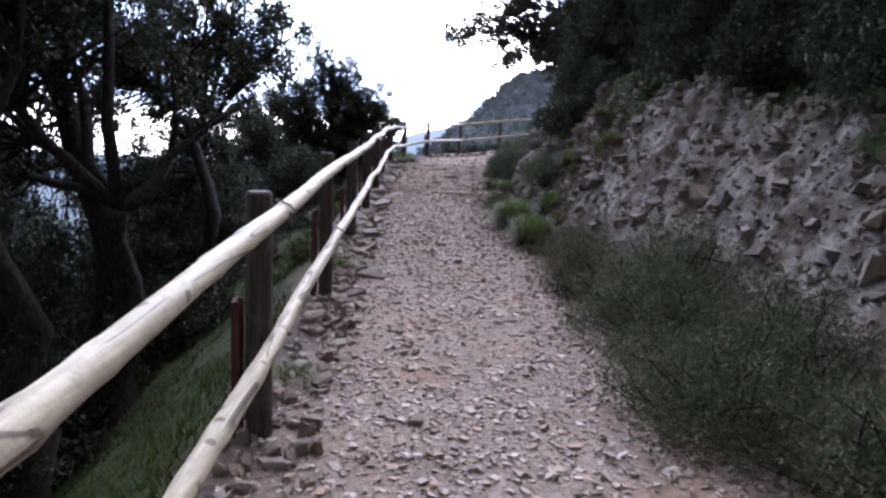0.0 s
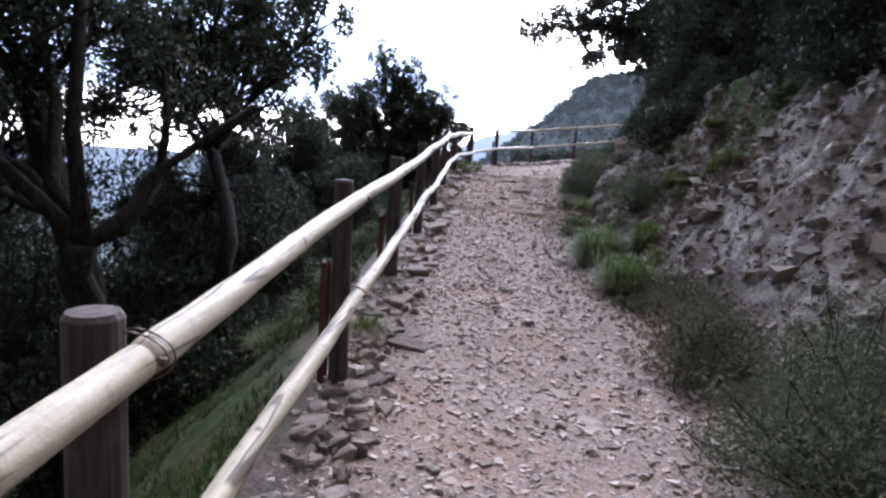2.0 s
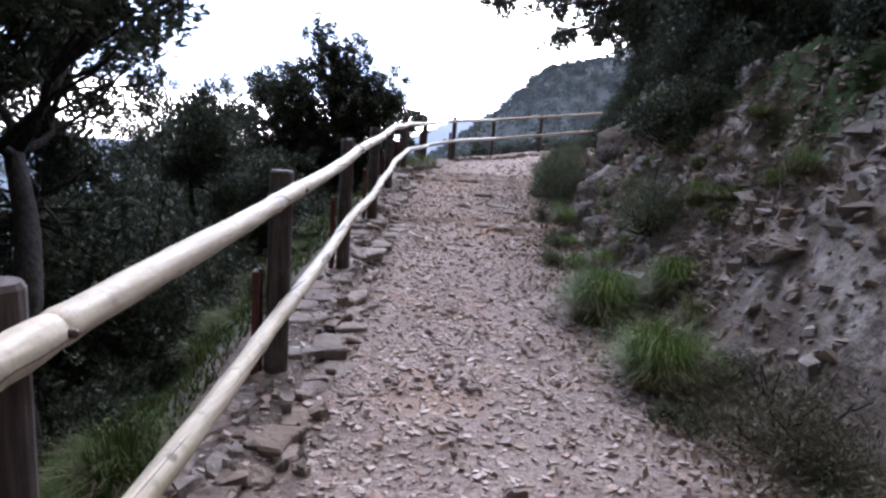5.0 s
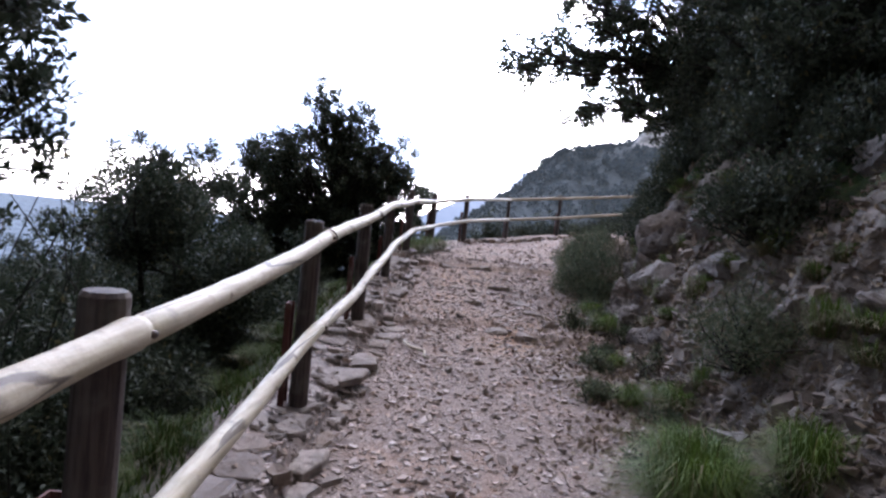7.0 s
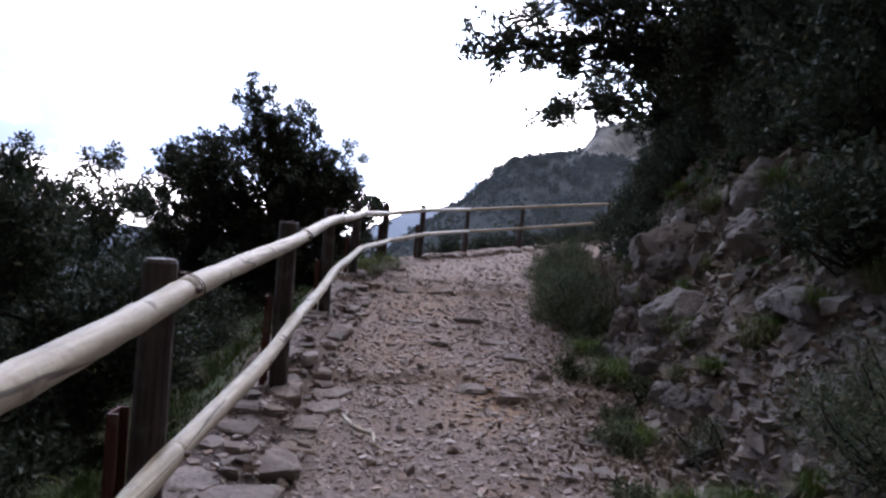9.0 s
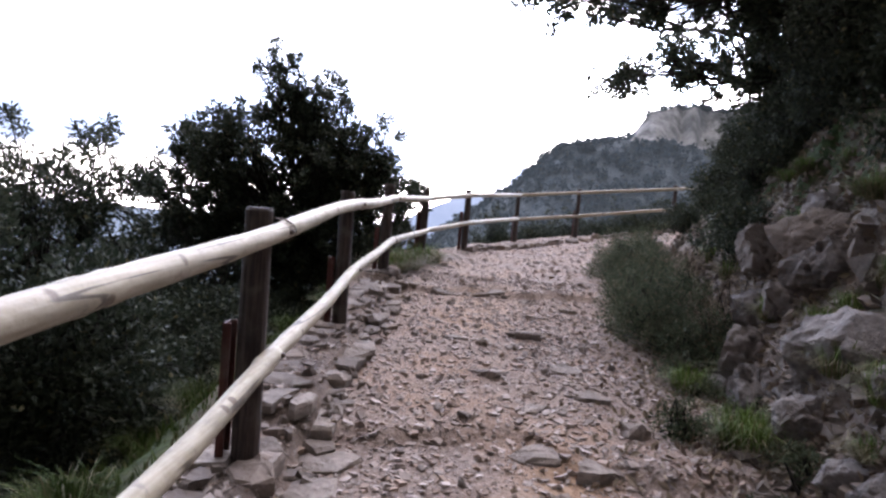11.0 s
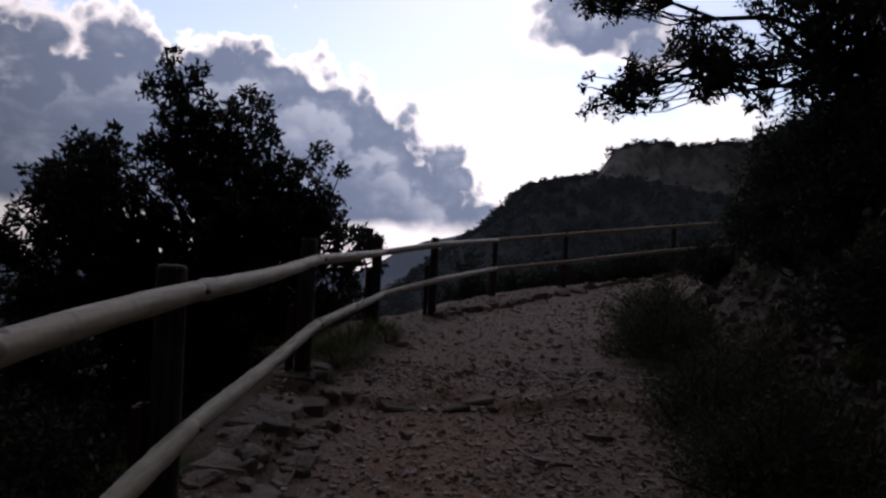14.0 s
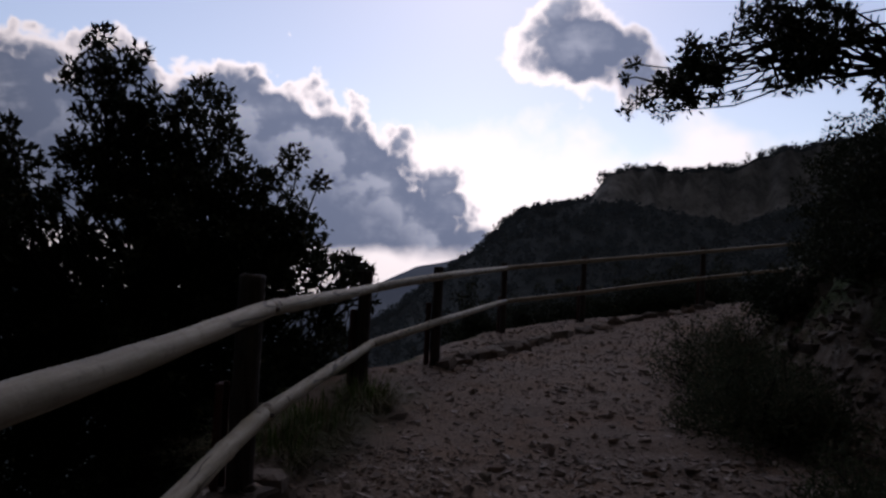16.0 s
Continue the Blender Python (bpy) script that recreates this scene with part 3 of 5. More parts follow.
def tree(base, fork, lobes, clumps, per, seed, trunk=0.13, leaf=0.062, label="", clump=(0.16, 0.36), more=()):
    """A tree: base and fork of the trunk; lobes (x, y, z, rx, ry, rz) hold the crown's clumps."""
    rng = np.random.default_rng(seed)
    base, fork = np.array(base, dtype=float), np.array(fork, dtype=float)
    top = tagged(new("tree"), label, "tree", group="holm oaks along the track")
    wood = Shape()
    pts = bent(rng, base - np.array([0, 0, 0.3]), fork, 0.07, 9)
    wood.tube(pts, np.linspace(trunk * 1.35, trunk * 0.8, 9) + np.array([trunk * 0.5] + [0] * 8), 12)
    lobes = np.array(lobes, dtype=float)
    weight = (lobes[:, 3] * lobes[:, 4] * lobes[:, 5]) ** 0.75
    pick = rng.choice(len(lobes), clumps, p=weight / weight.sum())
    way = rng.normal(size=(clumps, 3))
    way /= np.linalg.norm(way, axis=1, keepdims=True)
    far = rng.random(clumps) ** 0.42
    centres = lobes[pick, :3] + way * far[:, None] * lobes[pick, 3:]
    radii = rng.uniform(clump[0], clump[1], clumps)
    edge = rng.random(clumps) < 0.4
    centres[edge] = lobes[pick[edge], :3] + way[edge] * rng.uniform(0.92, 1.14, edge.sum())[:, None] * lobes[pick[edge], 3:]
    radii[edge] *= 0.5
    boughs = []
    for i, lobe in enumerate(lobes):
        limbs = Shape()
        boughs.append(limbs)
        hub = lobe[:3] - np.array([0, 0, 0.25 * lobe[5]])
        stem = bent(rng, fork, hub, 0.1, 7)
        limbs.tube(stem, np.linspace(trunk * 0.48, trunk * 0.16, 7), 8)
        mine = np.nonzero(pick == i)[0]
        for j in mine:
            root = stem[rng.integers(3, 7)]
            limbs.tube(bent(rng, root, centres[j], 0.12, 5), np.linspace(trunk * 0.2, 0.006, 5), 5, False)
            for q in range(2):
                tip = centres[j] + rng.normal(size=3) * radii[j] * 0.55
                limbs.tube(bent(rng, centres[j], tip, 0.1, 3), np.linspace(0.007, 0.003, 3), 4, False)
    for a, b, r in more:
        boughs[0].tube(bent(rng, a, b, 0.08, 7), np.linspace(r, r * 0.4, 7), 8)
    crown = Shape()
    crown.add(*leaf_cloud(rng, centres, radii, int(per * 1.4), leaf, 0.5, 0.95, 0.05))
    part("trunk", wood, MAT_BARK, top, smooth=True)
    for limbs in boughs:
        part("limb", limbs, MAT_BARK, top, smooth=True)
    part("crown", crown, MAT_OAK, top)
    return top


def lz(x, y):
    return float(land(x, y))


OAK = "dark evergreen holm oak with a crooked black trunk on the slope"
# beyond the fence, below the track
tree((-2.9, 6.0, lz(-2.9, 6.0)), (-2.8, 6.05, 0.75), [(-3.5, 6.1, 2.7, 0.9, 0.9, 1.0), (-3.9, 7.0, 3.5, 1.0, 1.0, 1.1), (-3.1, 6.7, 3.9, 0.5, 0.7, 0.7), (-4.5, 6.6, 1.7, 1.0, 0.9, 0.9), (-2.5, 6.6, 2.0, 0.35, 0.4, 0.3), (-5.3, 8.2, 1.3, 1.2, 1.0, 1.1)], 170, 135, 11, 0.13, label=OAK, more=[((-2.8, 6.05, 0.7), (-1.95, 6.9, 1.75), 0.06)])
tree((-3.0, 5.0, lz(-3.0, 5.0)), (-3.55, 5.2, 1.0), [(-3.9, 5.2, 3.1, 0.9, 0.9, 1.1), (-4.8, 5.8, 2.8, 1.1, 1.0, 1.3), (-4.4, 5.0, 1.5, 0.8, 0.7, 0.6), (-5.6, 6.0, 1.4, 1.0, 1.0, 1.0)], 95, 130, 12, 0.12, label=OAK)
tree((-3.55, 6.75, lz(-3.55, 6.75)), (-3.62, 6.7, 1.75), [(-3.75, 6.6, 3.0, 0.6, 0.6, 0.8), (-4.4, 6.3, 2.5, 0.6, 0.6, 0.6), (-3.95, 6.9, 3.7, 0.7, 0.7, 0.6), (-3.2, 7.0, 2.5, 0.4, 0.4, 0.4)], 90, 120, 17, 0.13, label="dark evergreen holm oak with a thick straight trunk on the slope")
tree((-3.1, 8.8, lz(-3.1, 8.8)), (-3.1, 8.8, 1.3), [(-3.0, 8.8, 2.7, 0.8, 0.8, 0.9), (-2.05, 8.2, 2.45, 0.55, 0.6, 0.45), (-3.25, 8.9, 4.0, 0.5, 0.5, 0.9), (-4.2, 9.5, 2.5, 0.9, 0.9, 1.0), (-3.35, 9.9, 2.1, 0.65, 0.6, 0.9), (-3.5, 9.3, 0.7, 0.9, 0.8, 0.6)], 230, 150, 13, 0.085, label=OAK, clump=(0.13, 0.3))
tree((-3.6, 13.1, lz(-3.6, 13.1)), (-3.6, 13.2, 0.2), [(-3.45, 13.1, 1.15, 0.42, 0.5, 0.75), (-4.3, 13.4, 0.0, 0.9, 0.8, 0.6), (-2.8, 13.8, 0.45, 0.6, 0.7, 0.6)], 150, 140, 14, 0.08, label="low bushy evergreen oak on the slope below the fence")
tree((-3.0, 20.2, lz(-3.0, 20.2)), (-3.0, 20.2, 0.3),
     [(-3.35, 20.0, 3.15, 0.45, 0.45, 0.8), (-2.95, 20.1, 2.75, 0.42, 0.45, 0.6), (-2.6, 20.4, 2.95, 0.4, 0.45, 0.78), (-2.05, 20.2, 2.35, 0.42, 0.5, 0.7), (-1.6, 20.1, 2.3, 0.32, 0.42, 0.72), (-1.25, 20.8, 1.7, 0.32, 0.45, 0.5),
      (-3.75, 18.9, 2.2, 0.5, 0.5, 0.66), (-4.55, 20.0, 2.2, 0.55, 0.6, 0.62), (-5.1, 19.8, 1.5, 0.5, 0.5, 0.6), (-2.9, 20.0, 1.9, 1.2, 0.9, 0.8), (-3.1, 20.0, 1.0, 1.7, 1.0, 0.9),
      (-4.2, 20.0, 0.7, 1.0, 0.9, 1.0), (-2.2, 20.0, 0.7, 0.9, 0.8, 0.8), (-1.5, 20.3, 1.0, 0.5, 0.5, 0.7)],
     980, 62, 15, 0.11, leaf=0.072, label="broad holm oak with many upright stems beside the fence corner", clump=(0.09, 0.21))
far_oak = tree((-5.2, 17.2, lz(-5.2, 17.2)), (-5.1, 17.2, -0.6), [(-4.5, 17.1, 1.6, 0.55, 0.6, 0.9), (-5.7, 17.3, 1.5, 0.75, 0.7, 0.9), (-5.0, 17.0, -0.2, 1.4, 1.0, 0.9), (-6.8, 17.6, 0.6, 0.8, 0.7, 0.9)], 160, 140, 16, 0.08, label="slender evergreen oak with thin upright twigs on the slope")
for ox, oy, oz, turn in ((-3.6, -3.6, -2.4, 40), (-3.8, 2.0, -2.2, 130), (-2.4, 5.0, -1.4, 220), (-6.0, 8.0, -4.2, 300), (-1.2, -8.4, -0.7, 90), (-2.6, -6.2, -1.6, 180), (-1.6, -10.6, -0.9, 10)):
    copy_thing(far_oak, Matrix.Translation((-5.2 + ox, 17.2 + oy, oz)) @ pose(0, 0, 0, 0, 0, turn) @ Matrix.Translation((5.2, -17.2, 0)))


# on the bank, hanging over the track
bank_oak = tree((4.4, 9.0, lz(4.4, 9.0)), (4.2, 8.9, 3.6), [(3.4, 8.8, 4.0, 1.0, 1.5, 0.9), (4.3, 7.2, 4.2, 1.2, 1.3, 1.0), (3.6, 10.6, 4.2, 1.1, 1.3, 1.1), (4.6, 9.2, 5.4, 1.6, 1.8, 1.0)], 330, 150, 21, 0.13, label=OAK)
tree((4.3, 13.2, lz(4.3, 13.2)), (3.9, 13.1, 3.8), [(3.1, 12.6, 3.6, 0.9, 1.4, 1.0), (4.0, 13.5, 4.9, 1.3, 1.5, 1.1), (3.2, 14.8, 4.0, 0.9, 1.2, 1.0), (3.2, 13.6, 2.9, 0.7, 1.6, 0.7)], 330, 150, 22, 0.13, label=OAK)
tree((4.8, 18.5, lz(4.8, 18.5)), (4.2, 18.5, 4.0), [(3.4, 18.4, 4.1, 0.9, 1.1, 0.9), (2.6, 19.6, 4.1, 0.7, 0.8, 0.5), (4.3, 18.4, 5.0, 1.4, 1.4, 1.0), (1.95, 20.1, 3.85, 0.5, 0.6, 0.35), (3.5, 17.2, 3.3, 0.8, 0.9, 0.9), (1.7, 19.2, 4.7, 0.5, 0.6, 0.3)], 430, 52, 23, 0.075, label="holm oak leaning from the bank with branches over the track", clump=(0.08, 0.18))
tree((4.2, 15.8, lz(4.2, 15.8)), (3.7, 15.8, 4.0), [(3.0, 15.9, 4.0, 0.7, 1.0, 0.7), (2.1, 16.0, 4.1, 0.7, 0.8, 0.5), (1.2, 15.9, 4.05, 0.6, 0.7, 0.45), (0.45, 15.8, 3.85, 0.42, 0.5, 0.36), (3.4, 15.8, 5.2, 1.2, 1.2, 0.8), (1.6, 16.0, 4.8, 0.8, 0.8, 0.4)], 430, 50, 25, 0.07, label="holm oak leaning from the bank with branches over the track", clump=(0.075, 0.17))
tree((4.8, 4.6, lz(4.8, 4.6)), (4.5, 4.7, 3.6), [(3.8, 5.0, 3.9, 1.2, 1.4, 0.9), (4.6, 3.4, 4.2, 1.4, 1.3, 1.0), (4.8, 5.4, 5.0, 1.4, 1.6, 0.9)], 260, 150, 24, 0.13, label=OAK)
for dx, dy, dz, turn in ((3.4, 13.2, 1.4, 160), (7.5, 15.0, 1.6, 20), (3.2, 4.2, 1.6, 80)):
    copy_thing(bank_oak, Matrix.Translation((4.4 + dx, 9.0 + dy, dz)) @ pose(0, 0, 0, 0, 0, turn) @ Matrix.Translation((-4.4, -9.0, 0)))
# unseen tall oaks added above the view to shade the bank
for tx, ty, seed, lobes in (
    (5.6, 10.6, 26, [(3.5, 10.4, 5.2, 1.5, 1.8, 0.9), (4.4, 8.2, 5.3, 1.8, 1.8, 0.9), (5.6, 11.0, 6.3, 2.0, 2.0, 1.0), (3.9, 12.2, 5.6, 1.5, 1.5, 0.9)]),
    (5.4, 15.4, 27, [(3.4, 14.2, 5.3, 1.4, 1.6, 0.8), (4.4, 16.4, 5.6, 1.6, 1.6, 0.9), (5.6, 14.8, 6.4, 1.8, 2.0, 1.0)]),
    (5.8, 5.6, 28, [(4.4, 5.2, 5.2, 1.5, 1.8, 0.8), (5.2, 3.2, 5.2, 1.6, 1.6, 0.9), (6.2, 6.0, 6.2, 1.8, 1.8, 1.0)])):
    tree((tx, ty, lz(tx, ty)), (tx - 0.4, ty, 4.0), lobes, 230, 110, seed, 0.17, leaf=0.09, label="unseen tall holm oak added to shade the bank", clump=(0.22, 0.46))
# unseen oaks added beside and behind the camera to block rear sky light
for tx, ty, turn in ((5.0, 0.6, 200), (5.2, -4.2, 70), (4.8, -9.0, 310), (-4.6, -2.0, 20), (-4.4, -6.4, 140), (-2.6, -11.5, 250), (1.2, -14.5, 30), (4.0, -13.5, 170)):
    copy_thing(bank_oak, Matrix.Translation((tx, ty, lz(tx, ty) - lz(4.4, 9.0))) @ pose(0, 0, 0, 0, 0, turn) @ Matrix.Translation((-4.4, -9.0, 0)))


def shrub(x, y, rx, ry, rz, clumps, per, seed, mat=None, leaf=0.035, slim=0.35, z=None, label="", clump=(0.10, 0.22), group="shrubs"):
    """A bush: woody stems from the root and leafy clumps round them."""
    rng = np.random.default_rng(seed)
    z = lz(x, y) if z is None else z
    top = tagged(new("shrub"), label, "shrub", group=group)
    way = rng.normal(size=(clumps, 3))
    way /= np.linalg.norm(way, axis=1, keepdims=True)
    way[:, 2] = np.abs(way[:, 2]) * 1.3 - 0.3
    centres = np.array([x, y, z + 0.25 * rz]) + way * (rng.random(clumps) ** 0.45)[:, None] * np.array([rx, ry, rz * 0.75])
    size = rng.uniform(clump[0], clump[1], clumps)
    stray = rng.random(clumps) < 0.28
    centres[stray] = np.array([x, y, z + 0.3 * rz]) + way[stray] * rng.uniform(1.0, 1.3, stray.sum())[:, None] * np.array([rx, ry, rz * 0.85])
    size[stray] *= 0.5
    stems = Shape()
    root = np.array([x, y, z - 0.05])
    for c in np.concatenate([centres[stray][:30], centres[:30]]):
        stems.tube(bent(rng, root + rng.normal(size=3) * np.array([0.05, 0.05, 0]), c, 0.12, 4), np.linspace(0.010, 0.003, 4), 4, False)
    leaves = Shape()
    leaves.add(*leaf_cloud(rng, centres, size, per, leaf, slim, 0.9, 0.15))
    part("stem", stems, MAT_BARK, top)
    part("foliage", leaves, mat or MAT_SHRUB, top)
    return top


def blades(rng, spot, radius, height, count, spread):
    a = rng.random(count) * 2 * np.pi
    out = np.stack([np.cos(a), np.sin(a), np.zeros(count)], 1)
    root = np.array(spot) + out * (rng.random(count) ** 0.6 * radius * 0.45)[:, None]
    reach = radius * rng.uniform(0.1, spread, count)[:, None]
    tall = height * rng.uniform(0.45, 1.1, count)[:, None]
    a2 = a + rng.normal(size=count) * 0.7
    out = np.stack([np.cos(a2), np.sin(a2), np.zeros(count)], 1)
    wide = np.cross(out, (0, 0, 1.0)) * rng.uniform(0.0015, 0.0032, count)[:, None]
    up = np.array([0, 0, 1.0])
    mid, tip = root + out * reach * 0.35 + up * tall * 0.8, root + out * reach + up * tall * rng.uniform(0.4, 1.05, count)[:, None]
    v = np.stack([root - wide, root + wide, mid + wide * 0.8, mid - wide * 0.8, tip], 1)
    k = np.arange(count)[:, None] * 5
    s = Shape()
    s.add(v.reshape(-1, 3), [np.concatenate([k + np.array([0, 1, 2]), k + np.array([0, 2, 3]), k + np.array([3, 2, 4])])])
    return s


def tuft(x, y, radius, height, count, seed, label="", dry=0.34, fresh=None):
    """A clump of grass: fresh blades, and straw hanging round its foot."""
    rng = np.random.default_rng(seed)
    spot = (x, y, lz(x, y) - 0.02)
    top = tagged(new("grass_tuft"), label, "grass", group="grass tufts beside the track")
    if dry < 1:
        part("fresh_grass", blades(rng, spot, radius, height, int(count * (1 - dry) * 2.6), 1.0), fresh or MAT_GRASS, top)
    part("straw", blades(rng, spot, radius * 1.1, height * 0.62, int(count * dry * 2.6), 1.25), MAT_STRAW, top, "dry straw-coloured old blades")
    return top


GREY_GREEN = "grey-green aromatic shrub with fine leaves at the foot of the bank"
for i, (x, y, rx, ry, rz, c) in enumerate([
    (1.55, 4.55, 0.42, 0.55, 0.50, 150), (1.95, 5.1, 0.40, 0.5, 0.50, 120), (1.50, 3.3, 0.42, 0.5, 0.40, 130), (2.05, 3.7, 0.42, 0.5, 0.45, 120), (1.35, 5.9, 0.30, 0.4, 0.36, 80),
    (2.0, 2.6, 0.5, 0.5, 0.40, 110), (1.72, 10.1, 0.30, 0.35, 0.38, 70), (1.62, 7.2, 0.35, 0.5, 0.28, 70)]):
    brown = i in (4, 7)
    shrub(x, y, rx * 1.15, ry * 1.15, rz * 1.1, int(c * 1.2), 120, 100 + i, mat=MAT_DRY_SHRUB if brown else MAT_SHRUB, label="brownish half-withered shrub at the foot of the bank" if brown else GREY_GREEN, leaf=0.036, slim=0.2)
OLIVE = "dark olive-green shrub leaning over the edge of the track"
for i, (x, y, rx, ry, rz, c) in enumerate([
    (1.62, 15.3, 0.42, 0.6, 0.55, 130), (1.85, 16.4, 0.5, 0.7, 0.50, 160), (2.15, 18.6, 0.55, 0.7, 0.50, 170), (1.75, 14.6, 0.35, 0.4, 0.35, 70), (2.6, 20.3, 0.6, 0.6, 0.6, 140)]):
    shrub(x, y, rx, ry, rz, c, 120, 130 + i, label=OLIVE, leaf=0.036, slim=0.28, mat=MAT_SHRUB)
shrub(1.98, 14.75, 0.30, 0.36, 0.42, 80, 60, 140, label="withered orange-brown shrub on the rocky bank", leaf=0.03, slim=0.3, mat=MAT_LITTER, group="dry shrubs")
shrub(2.45, 17.2, 0.3, 0.4, 0.4, 60, 60, 141, label="withered orange-brown shrub on the rocky bank", leaf=0.03, slim=0.3, mat=MAT_LITTER, group="dry shrubs")

GREEN = "bright green grass tuft with straw-coloured old blades"
for i, (x, y, r, h, nb) in enumerate([
    (1.10, 9.1, 0.38, 0.44, 1300), (1.20, 7.9, 0.36, 0.40, 1100), (1.30, 9.75, 0.28, 0.26, 600), (1.42, 10.6, 0.22, 0.22, 350), (1.38, 12.8, 0.24, 0.26, 450), (1.2, 10.75, 0.2, 0.18, 300), (1.62, 9.1, 0.28, 0.35, 500),
    (2.2, 2.4, 0.3, 0.3, 500), (1.45, 13.9, 0.22, 0.22, 350), (1.25, 11.75, 0.2, 0.16, 260), (1.8, 12.3, 0.2, 0.25, 260)]):
    tuft(x, y, r, h, nb, 200 + i, GREEN)
for i, (x, y, r) in enumerate([(-0.74, 3.6, 0.16), (-0.82, 6.1, 0.16), (-0.8, 11.0, 0.12), (-0.95, 18.0, 0.4), (-0.75, 18.9, 0.4), (-1.1, 17.5, 0.4)]):
    tuft(x, y, r, r * 0.9, 420 if r > 0.3 else 260, 230 + i, "dull dry grass tuft among the stones below the rail", dry=0.8)

for i in range(22):
    y = 6.6 + 0.42 * i
    x = float(right_toe(y)) - 0.12 + 0.26 * math.sin(i * 2.4)
    shrub(x, y, 0.16, 0.18, 0.13 + 0.05 * math.cos(i * 1.7), 22, 60, 270 + i, mat=MAT_SHRUB, leaf=0.028, slim=0.35, label="low green weed among stones and dead leaves", clump=(0.04, 0.08), group="weeds")

for i in range(26):
    y = 8.6 + 0.36 * i
    x = float(right_toe(y)) + 0.15 + 0.65 * abs(math.sin(i * 1.9))
    tuft(x, y, 0.16 + 0.05 * math.sin(i), 0.2 + 0.06 * math.cos(i * 2.2), 190, 700 + i, "thin half-dry grass clinging to the rocky bank", dry=0.55 if i % 2 else 0.8)

for i in range(30):
    y = 6.6 + 0.36 * i
    x = float(left_edge(y)) - 0.18 - 0.75 * abs(math.sin(i * 2.7))
    tuft(x, y, 0.26 + 0.06 * math.sin(i), 0.17 + 0.05 * math.cos(i * 1.9), 240, 740 + i, "dull dark grass on the drop below the fence", dry=0.12 if i % 2 else 0.25, fresh=MAT_MOSS)
for i in range(22):
    y = 8.8 + 0.33 * i
    x = float(right_toe(y)) + 0.05 + 0.9 * abs(math.sin(i * 2.3 + 1.0))
    tuft(x, y, 0.2 + 0.06 * math.sin(i * 1.3), 0.17 + 0.05 * math.cos(i), 230, 780 + i, "low olive and straw-coloured grass among fallen stones", dry=0.5 if i % 2 else 0.7)

# thick bushes on top of the bank
BRUSH = "dense dark evergreen brush hanging over the rocky bank"
rng_b = random.Random(9)
for i in range(18):
    y = 3.0 + i * 1.15
    x = float(right_toe(y)) + rng_b.uniform(1.55, 1.95)
    if 3 < y < 11.5:
        x += 0.4
    shrub(x, y, 0.75, 0.8, rng_b.uniform(0.8, 1.1), 130, 85, 300 + i, mat=MAT_OAK, leaf=0.06, slim=0.5, label=BRUSH, clump=(0.14, 0.3), group="brush on the bank")
for i in range(12):
    y = 10.8 + i * 1.0
    x = float(right_toe(y)) + rng_b.uniform(0.95, 1.35)
    if 12.2 < y < 15.2:
        x += 0.25
    shrub(x, y, 0.4, 0.5, rng_b.uniform(0.4, 0.6), 60, 75, 330 + i, mat=MAT_OAK, leaf=0.05, slim=0.45, label=BRUSH, clump=(0.1, 0.22), group="brush on the bank")
# undergrowth down the slope
UNDER = "dark undergrowth bush on the steep slope below the fence"
for i in range(20):
    y = 3.2 + i * 1.05
    x = -rng_b.uniform(3.0, 3.7) - (0.5 if y < 6 else 0)
    shrub(x, y, 0.85, 0.8, rng_b.uniform(1.0, 1.6), 110, 85, 360 + i, mat=MAT_OAK, leaf=0.065, slim=0.5, label=UNDER, clump=(0.16, 0.34), group="undergrowth")
for i in range(16):
    y = 4.0 + i * 1.5
    shrub(-rng_b.uniform(4.8, 6.0), y, 1.2, 1.1, rng_b.uniform(1.8, 2.6), 130, 85, 390 + i, mat=MAT_OAK, leaf=0.075, slim=0.5, label=UNDER, clump=(0.2, 0.42), group="undergrowth")
for i in range(12):
    y = 7.5 + i * 1.05
    shrub(-rng_b.uniform(2.5, 2.9), y, 0.55, 0.6, rng_b.uniform(0.5, 0.75), 70, 80, 450 + i, mat=MAT_OAK, leaf=0.05, slim=0.5, label=UNDER, clump=(0.1, 0.24), group="undergrowth")
for i in range(8):
    shrub(-6.0 - 0.5 * (i % 2), 13.5 + i * 0.95, 1.0, 0.9, rng_b.uniform(2.8, 3.6), 150, 90, 880 + i, mat=MAT_OAK, leaf=0.07, slim=0.5, label=UNDER, clump=(0.18, 0.38), group="undergrowth")
for i in range(7):
    shrub(-4.3 - 0.35 * (i % 3), 14.2 + i * 0.8, 0.9, 0.8, rng_b.uniform(2.0, 2.6), 120, 90, 470 + i, mat=MAT_OAK, leaf=0.065, slim=0.5, label=UNDER, clump=(0.16, 0.34), group="undergrowth")
for i, (x, y, rz) in enumerate([(-3.2, 10.2, 2.3), (-3.5, 11.3, 2.2), (-3.9, 9.5, 2.3), (-4.4, 10.8, 2.8), (-4.9, 12.2, 3.0), (-5.2, 9.2, 3.0), (-4.7, 8.4, 4.0), (-5.4, 7.6, 4.4), (-4.2, 9.2, 3.4), (-6.2, 8.8, 4.8)]):
    shrub(x, y, 0.8, 0.75, rz, 130, 90, 500 + i, mat=MAT_OAK, leaf=0.06, slim=0.5, label=UNDER, clump=(0.14, 0.3), group="undergrowth")
